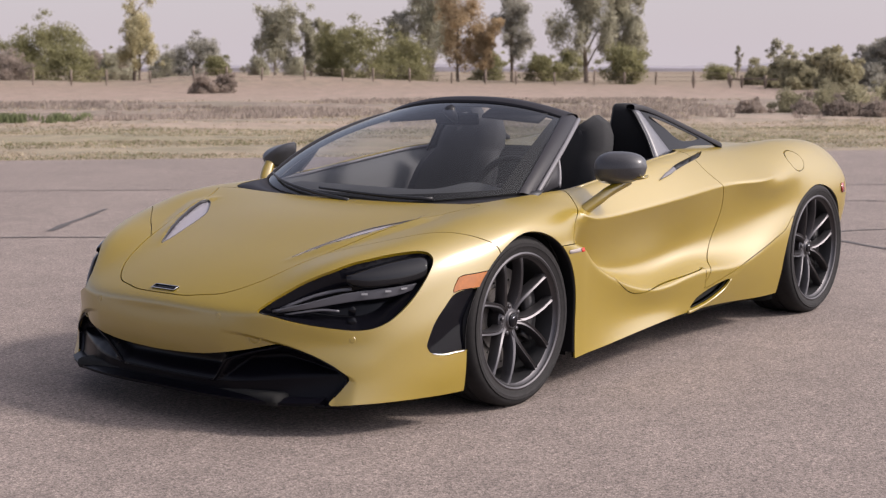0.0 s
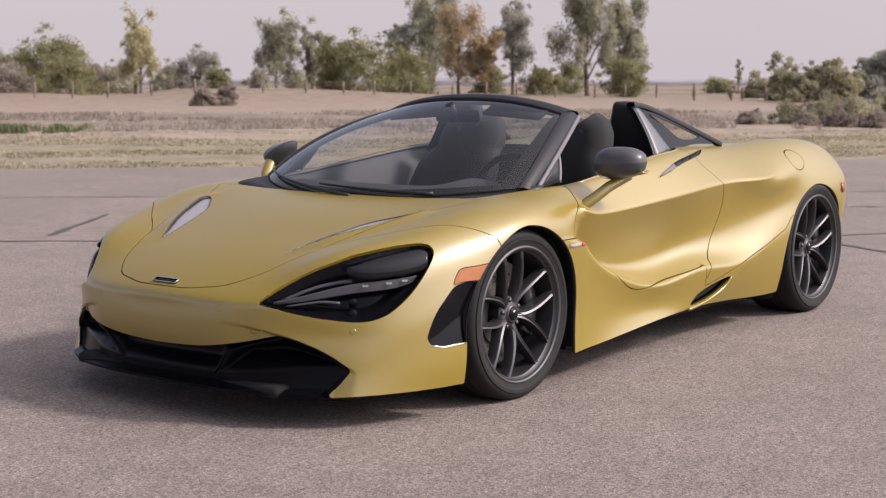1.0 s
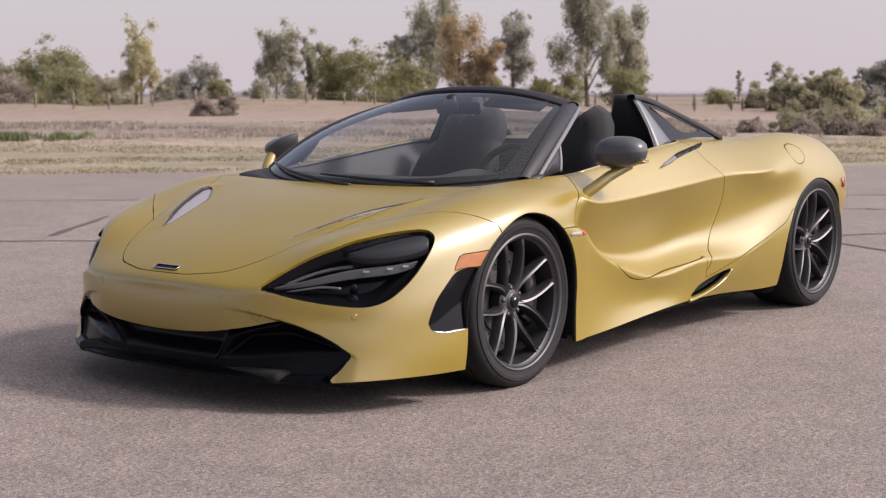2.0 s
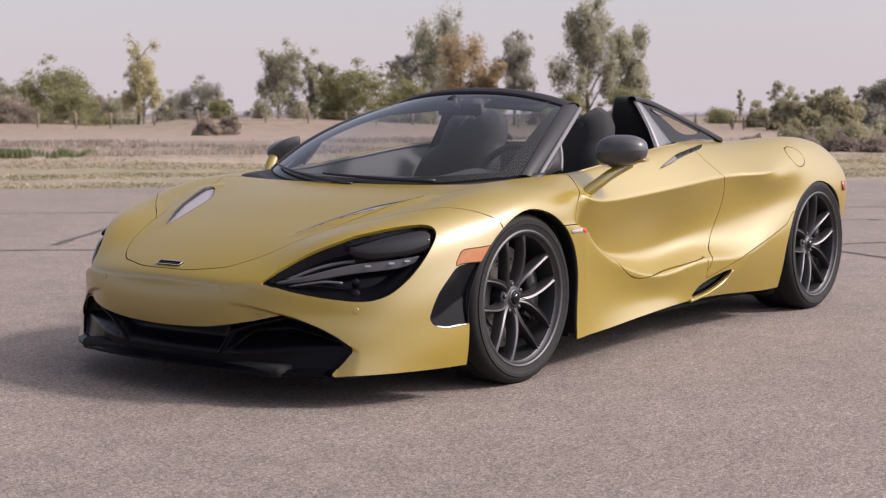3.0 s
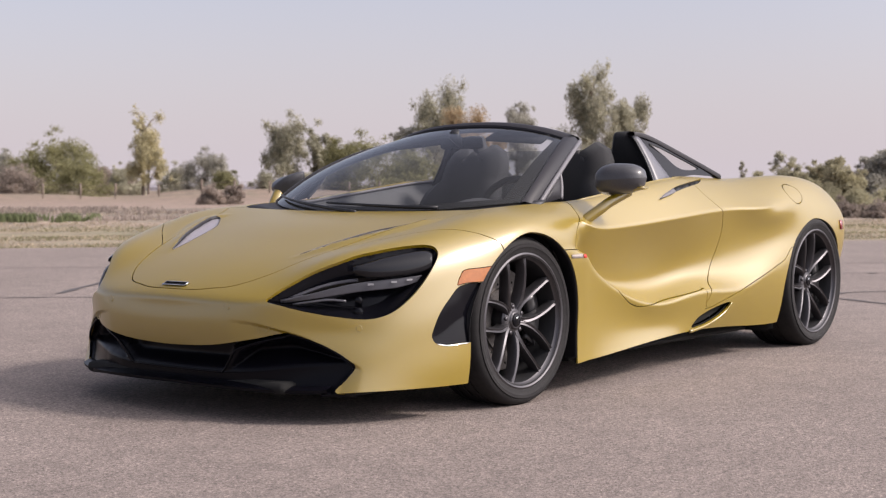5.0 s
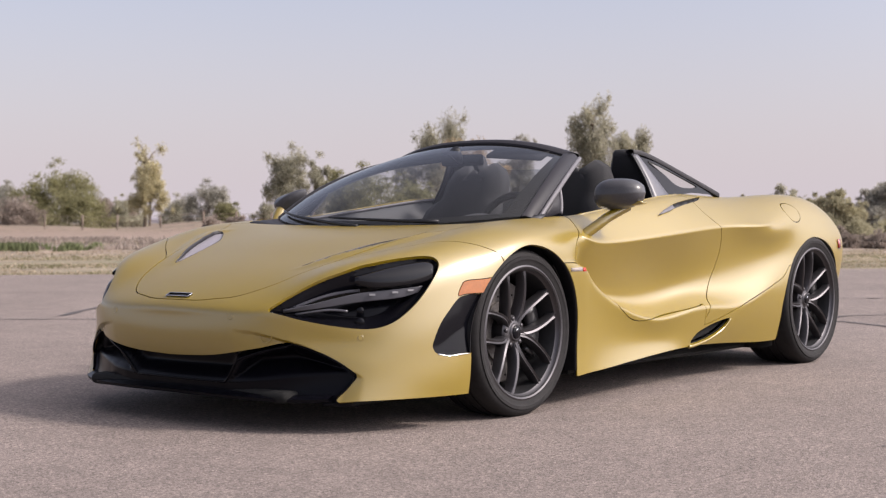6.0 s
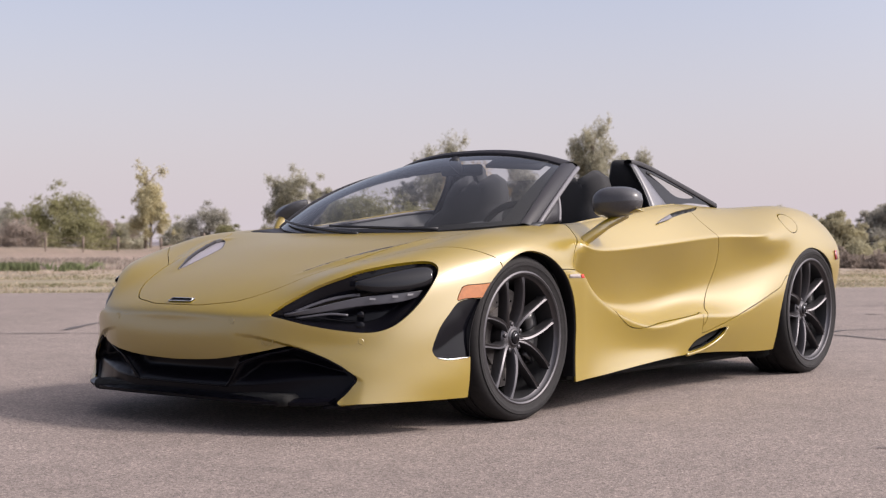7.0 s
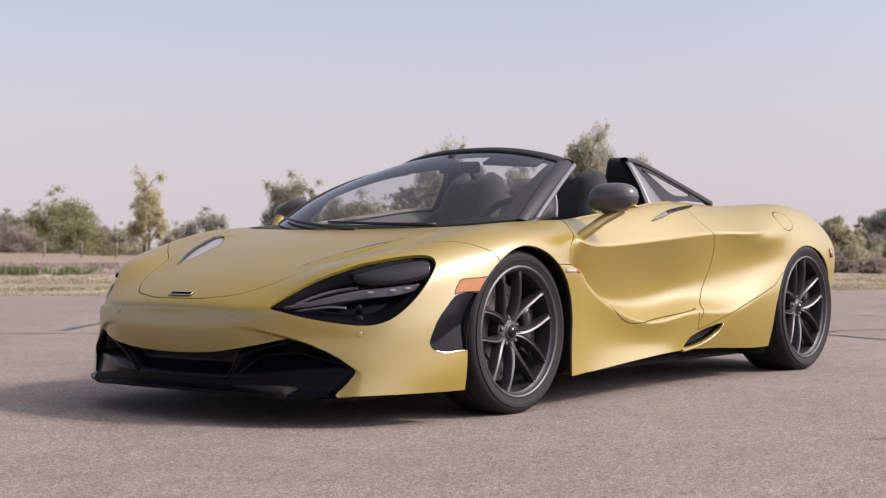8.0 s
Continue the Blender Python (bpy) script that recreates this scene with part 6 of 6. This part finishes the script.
# ---- cockpit ----
def make_cockpit():
    ring_top = [(x, y, on_top(x, y)[2] - 0.004) for x, y in TUB_SIDE]
    for s in (1, -1):
        rows = [[(x, s * y, z), (x, s * (y - 0.02), z - 0.03), (x, s * (y - 0.09), z - 0.10), (x, s * (y - 0.10), 0.42), (x, s * 0.40, 0.30)] for x, y, z in ring_top]
        part("door_card", sheet(rows), DASH, car, "dark grey inner door lining")
        lip = [(x, s * (y - 0.012), z - 0.006) for x, y, z in ring_top[2:7]]
        part("door_cap", tube(smooth_line([(x, s * (y + 0.008), z - 0.001) for x, y, z in ring_top[3:8]], 24), 0.007, 8), PAINT, car, "satin gold upper door edge")
        part("waist_seal", tube(smooth_line(lip, 24), 0.008, 6), SEALGREY, car, "grey seal along the door top")
    part("cockpit_floor", box_bm(-1.66, 0.0, -0.70, 0.70, 0.24, 0.31, 0.02), HIDE, car)
    rows = [[(-1.50 - 0.14 * q, y, 0.30 + 0.58 * q) for q in np.linspace(0, 1, 6)] for y in np.linspace(-0.72, 0.72, 13)]
    part("rear_bulkhead", sheet(rows, 0.01), HIDE, car)
    rows = []
    for y in np.linspace(-0.71, 0.71, 31):
        a = abs(y) / 0.72
        hood_ = 0.045 * math.exp(-(((y - 0.36) / 0.16) ** 2))
        rows.append([(-0.02 - 0.26 * a**2.4, y, 0.700 + 0.02 * a), (-0.30 - 0.1 * a, y, 0.735 + 0.5 * hood_), (-0.46 - 0.03 * a, y, 0.745 + hood_), (-0.56, y, 0.725 + hood_), (-0.58, y, 0.64), (-0.50, y, 0.50)])
    part("dashboard", sheet(rows), DASH, car, "dark grey suede dashboard with instrument hood")
    part("centre_tunnel", box_bm(-1.5, -0.5, -0.11, 0.11, 0.3, 0.52, 0.04), HIDE, car)
    # steering wheel
    sw = new("steering_wheel")
    sw.parent = car
    tagged(sw, "black three-spoke steering wheel")
    ring = [(0.0, 0.18 * math.cos(a), 0.172 * math.sin(a)) for a in np.linspace(0, 2 * math.pi, 41)]
    part("rim", tube(ring, 0.016, 10, caps=False, up=(1, 0, 0)), HIDE, sw)
    part("hub", box_bm(-0.02, 0.03, -0.055, 0.055, -0.05, 0.05, 0.02), BLACK, sw)
    for a in (0.05, math.pi - 0.05, -math.pi / 2):
        part("spoke", tube([(0.0, 0.04 * math.cos(a), 0.04 * math.sin(a)), (0.0, 0.17 * math.cos(a), 0.165 * math.sin(a))], 0.016, 8, squash=0.5, up=(1, 0, 0)), BLACK, sw)
    sw.matrix_basis = pose(-0.72, 0.34, 0.715, 0, -22, 0)
    # rear-view mirror
    rv = part("rear_view_mirror", box_bm(-0.02, 0.012, -0.115, 0.115, -0.027, 0.027, 0.014), GLOSS, car, "black rear-view mirror")
    rv.matrix_basis = pose(-0.80, 0.0, 1.040, 0, 8, 8)
    part("mirror_mount", tube([(-0.74, 0, 1.085), (-0.77, 0, 1.055), (-0.80, 0, 1.03)], [0.03, 0.022, 0.014], 8), BLACK, car)
    for s in (1, -1):
        vis = sheet([[(-0.90 - 0.02 * a + 0.09 * q, s * (0.14 + 0.30 * a), 1.088 - 0.020 * a - 0.040 * q) for q in (0, 0.5, 1)] for a in np.linspace(0, 1, 5)], 0.014)
        part("sun_visor", vis, HIDE, car, "folded dark sun visor")


make_cockpit()


def make_seat(s):
    """A shell bucket seat with bolsters and an integrated headrest."""
    seat = new("bucket_seat")
    seat.parent = car
    tagged(seat, "black suede bucket seat with an integrated headrest")
    rows = []
    for v in np.linspace(0, 1, 22):
        wid = np.interp(v, [0, 0.2, 0.45, 0.62, 0.74, 0.88, 0.94, 0.98, 1.0], [0.21, 0.235, 0.24, 0.215, 0.150, 0.142, 0.130, 0.105, 0.055])
        x0 = np.interp(v, [0, 0.5, 1.0], [-1.12, -1.27, -1.385])
        z0 = 0.40 + 0.595 * v
        bol = np.interp(v, [0, 0.3, 0.6, 0.75, 1], [0.11, 0.12, 0.09, 0.03, 0.025])
        row = []
        for u in np.linspace(-1, 1, 17):
            a = abs(u)
            x = x0 + bol * a**3 - 0.012 * (1 - a**2) * math.sin(6 * v)
            row.append((x - (0.05 * max(0, a - 0.85) / 0.15 if a > 0.85 else 0), wid * u, z0))
        rows.append(row)
    part("backrest", sheet(rows, 0.075), HIDE, seat, "black suede backrest")
    for sg in (2, -3):
        line = [np.array(r[sg]) + np.array((0.008, 0, 0)) for r in rows[3:16]]
        part("side_panel", tube(smooth_line(line, 30), 0.022, 8), HIDE_GREY, seat, "grey leather bolster edge")
    part("headrest_pad", box_bm(-0.022, 0.022, -0.075, 0.075, -0.07, 0.07, 0.021, 4), HIDE, seat).matrix_basis = pose(-1.352, 0, 0.885, 0, -11, 0)
    cush = []
    for v in np.linspace(0, 1, 10):
        cush.append([(-1.16 + 0.46 * v, 0.24 * u, 0.40 + 0.035 * v + 0.06 * abs(u) ** 3) for u in np.linspace(-1, 1, 13)])
    part("seat_cushion", sheet(cush, 0.09), HIDE, seat)
    seat.matrix_basis = pose(0.015, s * 0.315, -0.012, 0, 0, 0)


for s in (1, -1):
    make_seat(s)


# ---- rear deck: hoops, glazed buttresses, wind deflector ----
HOLE = outline([(-1.552, 1.044), (-1.65, 1.020), (-1.75, 0.990), (-1.85, 0.957), (-1.922, 0.931), (-1.885, 0.920), (-1.82, 0.918), (-1.754, 0.922), (-1.70, 0.942), (-1.65, 0.980), (-1.588, 1.018)], 90)


def make_buttress(s):
    top = smooth_line([(-1.45, s * 0.535, 1.094), (-1.514, s * 0.548, 1.089), (-1.62, s * 0.566, 1.062), (-1.787, s * 0.598, 1.006), (-1.959, s * 0.633, 0.946), (-2.10, s * 0.664, 0.894)], 24)
    rows = []
    for k, p in enumerate(top):
        w = 0.024 - 0.006 * k / 23
        rows.append([p + np.array((0, s * dy * w, dz)) for dy, dz in ((-1.0, -0.010), (-0.9, 0.004), (0, 0.009), (0.75, 0.007), (1.0, -0.002), (0.95, -0.016), (-0.6, -0.018), (-1.0, -0.010))])
    b = crisp(part("buttress", sheet(rows), FRAME, car, "dark satin flying buttress with a small window"), 50)
    # hoop cover at the front: tall dark pad leaning back, rounded at the top
    rows = []
    for v, q in [(v, 0.0) for v in np.linspace(0, 1, 10)] + [(1.0, q) for q in (0.3, 0.55, 0.75, 0.88, 0.96, 1.0)]:
        z = 0.80 + 0.268 * v + 0.038 * q
        x = -1.46 - 0.08 * (1 - v)
        yin, yout = 0.36 + 0.055 * v**2, 0.655 - 0.135 * v**1.6
        d = 0.13 - 0.03 * v
        k = (1 - q**2.4) ** 0.5
        cx, cy = x - d / 2, (yin + yout) / 2
        ring = [(x, yin + 0.02), (x + 0.004, cy), (x, yout - 0.02), (x - 0.02, yout + 0.006), (x - d + 0.01, yout + 0.008), (x - d, yout - 0.02), (x - d, yin + 0.02), (x - 0.02, yin), (x, yin + 0.02)]
        rows.append([(cx + (a - cx) * (0.45 + 0.55 * k if q < 1 else 0), s * (cy + (c - cy) * (0.6 + 0.4 * k if q < 1 else 0)), z) for a, c in ring])
    part("hoop_cover", sheet(rows), HIDE, car, "black suede cover behind the seat")
    # black side panel with a small see-through window
    lo = smooth_line([(-1.47, 0.680, 0.845), (-1.60, 0.672, 0.868), (-1.75, 0.665, 0.888), (-1.87, 0.660, 0.896), (-2.06, 0.664, 0.890)], 40)
    hi = smooth_line([(-1.45, 0.560, 1.078), (-1.53, 0.566, 1.068), (-1.62, 0.582, 1.048), (-1.787, 0.612, 0.994), (-2.06, 0.665, 0.897)], 40)
    p = np.array([a + (c - a) * q for a, c in zip(lo, hi) for q in np.linspace(0, 1, 14)])
    n = 14
    t = np.array([tri for i in range(39) for k in range(n - 1) for tri in ((i * n + k, i * n + k + 1, (i + 1) * n + k + 1), (i * n + k, (i + 1) * n + k + 1, (i + 1) * n + k))])
    p, t, mark, _ = slice_tris(p, t, np.zeros(len(t), int), inside(p[:, [0, 2]], HOLE))
    hole = inside(p[t].mean(1)[:, [0, 2]], HOLE) < 0
    p = p * (1, s, 1)
    for name, mat, pick, dy, label in (("side_panel", GLOSS, ~hole, 0.0, "black panel below the buttress"), ("side_panel", BLACK, ~hole, -0.008, ""), ("buttress_window", GLASS_SIDE, hole, -0.004, "small smoked buttress window")):
        used, inv = np.unique(t[pick], return_inverse=True)
        ob = part(name, (p[used] + np.array((0, s * dy, 0)), inv.reshape(-1, 3)), mat, b, label)
        if mat == GLASS_SIDE:
            ob.visible_shadow = False
    rim = [(x, s * (np.interp(z, [0.86, 1.07], [0.672, 0.569]) + 0.001), z) for x, z in np.vstack([HOLE[::3], HOLE[:1]])]
    part("window_rim", tube(rim, 0.0025, 6, caps=False), BLACK, b)
    # broad grey post in front of the panel
    ea = [(-1.414, 0.570, 1.078), (-1.432, 0.600, 1.016), (-1.440, 0.632, 0.955), (-1.436, 0.660, 0.900), (-1.428, 0.686, 0.848)]
    eb = [(-1.466, 0.572, 1.072), (-1.503, 0.597, 1.021), (-1.536, 0.625, 0.968), (-1.562, 0.648, 0.925), (-1.592, 0.668, 0.884)]
    post = [[(a + (c - a) * q + np.array((0, 0.004 + 0.008 * math.sin(math.pi * q), 0))) * (1, s, 1) for q in np.linspace(0, 1, 5)] for a, c in zip(smooth_line(ea, 14), smooth_line(eb, 14))]
    part("post", sheet(post, 0.008), BUTGREY, b, "broad grey buttress post")
    part("post_seal", tube([(a + np.array((0.010, 0.004, 0))) * (1, s, 1) for a in smooth_line(ea, 14)], 0.006, 6), BLACK, b)


for s in (1, -1):
    make_buttress(s)
wd = part("wind_deflector", sheet([[(-1.50, y, z) for z in (0.86, 0.95, 1.02)] for y in np.linspace(-0.42, 0.42, 7)]), GLASS_DARK, car, "small glass wind deflector between the hoops")
wd.visible_shadow = False


# ---- small parts ----
def small_parts():
    # badges and marks as plain shapes
    rows = [[on_top(0.945 - 0.020 * q, y + 0.004 * q, 0.0035) for q in (0, 1)] for y in np.linspace(-0.062, 0.062, 7)]
    bd = part("badge", sheet(rows, 0.003), GLOSS, hood, "thin black and chrome nose badge")
    part("badge_rim", tube([on_top(0.945, y, 0.005) for y in np.linspace(-0.062, 0.062, 7)] + [on_top(0.925, y, 0.005) for y in np.linspace(0.066, -0.058, 7)] + [on_top(0.945, -0.062, 0.005)], 0.0016, 5), CHROME, bd)
    for s in (1, -1):
        flip = lambda p: np.array(p) * (1, s, 1)
        rows = [[flip(on_side(x, z, 0.003)) for x in np.linspace(-0.365, -0.275, 4)] for z in (0.553, 0.567)]
        part("side_badge", sheet(rows, 0.002), WHITE, car, "small pale badge on the fender")
        rows = [[flip(on_side(x, z, 0.004)) for x in (-0.398, -0.370)] for z in (0.551, 0.564)]
        part("badge_end", sheet(rows, 0.002), REDMARK, car)
        # sensors
        for y, z in ((0.33, 0.41), (0.768, 0.34)):
            p, n = probe((2.0, s * y, z), (-1, 0, 0)) if y < 0.5 else probe((2.0, s * (y + 1.25), z), (-1, -s, 0))
            q = Vector(n).to_track_quat("Y", "Z").to_matrix().to_4x4()
            ob = part("parking_sensor", lathe([(0.0, 0.0012), (0.0095, 0.0012), (0.0104, 0.0004), (0.0107, -0.004), (0.0125, -0.0035), (0.013, 0.0004), (0.014, -0.003)], 24), PAINT, bumper, "round flush parking sensor")
            crisp(ob, 15).matrix_basis = Matrix.Translation(p) @ q
        # headlamp insides
        lamp = lamps[s]
        lo = smooth_line([(0.118, 0.542), (0.05, 0.524), (-0.05, 0.530), (-0.135, 0.541), (-0.165, 0.555)], 18)
        hi = smooth_line([(0.118, 0.548), (0.045, 0.575), (-0.06, 0.600), (-0.15, 0.612), (-0.178, 0.600)], 18)
        pod = [[flip(on_lamp(*(a + (b - a) * v), -0.020 + 0.016 * math.sin(math.pi * v))) for a, b in zip(lo, hi)] for v in np.linspace(0, 1, 9)]
        part("upper_lens", sheet(pod, 0.012), SMOKE, lamp, "smoked upper lamp lens")
        up = smooth_line([(0.385, 0.442), (0.266, 0.469), (0.110, 0.503), (-0.049, 0.520), (-0.136, 0.526)], 24)
        dn = smooth_line([(0.385, 0.438), (0.267, 0.452), (0.111, 0.473), (-0.047, 0.489), (-0.120, 0.504)], 24)
        blade = [[flip(on_lamp(*(b + (a - b) * v), -0.030 + 0.010 * v)) for v in (0, 0.12, 0.5, 0.9, 1)] for a, b in zip(up, dn)]
        lb = part("light_blade", sheet(blade, 0.010), LAMPGREY, lamp, "grey daytime light blade")
        for k in (13, 16, 19):
            a, b = up[k], dn[k]
            rows = [[flip(on_lamp(*(b + (a - b) * v + np.array((da, 0))), -0.0165)) for da in (-0.018, 0.004)] for v in (0.50, 0.74)]
            crisp(part("light_element", sheet(rows, 0.001), LAMPLIT, lb), 15)
        brow = [[flip(on_lamp(a, z + 0.006 * q, -0.034)) for q in (-1, 0, 1)] for a, z in smooth_line([(0.36, 0.462), (0.25, 0.497), (0.16, 0.515), (0.105, 0.520)], 14)]
        part("upper_blade", sheet(brow, 0.006), LAMPGREY, lamp)
        low = [[flip(on_lamp(a, z + 0.004 * q, -0.034)) for q in (-1, 0, 1)] for a, z in smooth_line([(0.344, 0.434), (0.228, 0.449), (0.152, 0.444)], 12)]
        part("lower_blade", sheet(low, 0.004), LAMPGREY, lamp)
        for a, z, r in ((0.107, 0.449, 0.013), (0.108, 0.404, 0.015)):
            p = flip(on_lamp(a, z, -0.050))
            ob = part("projector", lathe([(0.0, 0.004), (r * 0.6, 0.003), (r, 0.0), (r * 1.1, -0.01)], 24), GLOSS, lamp, "small dark projector lens")
            crisp(ob, 15)
            ob.matrix_basis = Matrix.Translation(p) @ Vector((1, 0.8 * s, 0.1)).to_track_quat("Y", "Z").to_matrix().to_4x4()
        part("duct_trim", tube([flip(on_side(x, z, 0.001)) for x, z in smooth_line([(0.372, 0.271), (0.41, 0.270), (0.46, 0.267), (0.505, 0.275)], 14)], 0.0022, 6), CHROME, car, "thin bright trim under the duct")
        rows = [[flip(on_side(-3.02 - 0.06 * a, 0.655 - 0.05 * q, 0.003)) for q in (0, 1)] for a in (0, 0.5, 1)]
        part("rear_marker", sheet(rows, 0.004), REDLENS, car, "small red rear side marker")
        # recess of the towing cover on the nose
        part("tow_cover", lathe([(0.022, 0.001), (0.024, 0.002), (0.026, 0.001)], 28), PAINT, bumper).matrix_basis = Matrix.Translation(on_front(s * 0.47, 0.345)) @ Vector((1, 0.3 * s, 0)).to_track_quat("Y", "Z").to_matrix().to_4x4()


LAMPGREY = material("grey_lamp_blade", (0.055, 0.055, 0.065), 0.34)
LAMPLIT = material("pale_lamp_element", (0.16, 0.16, 0.17), 0.4)
small_parts()
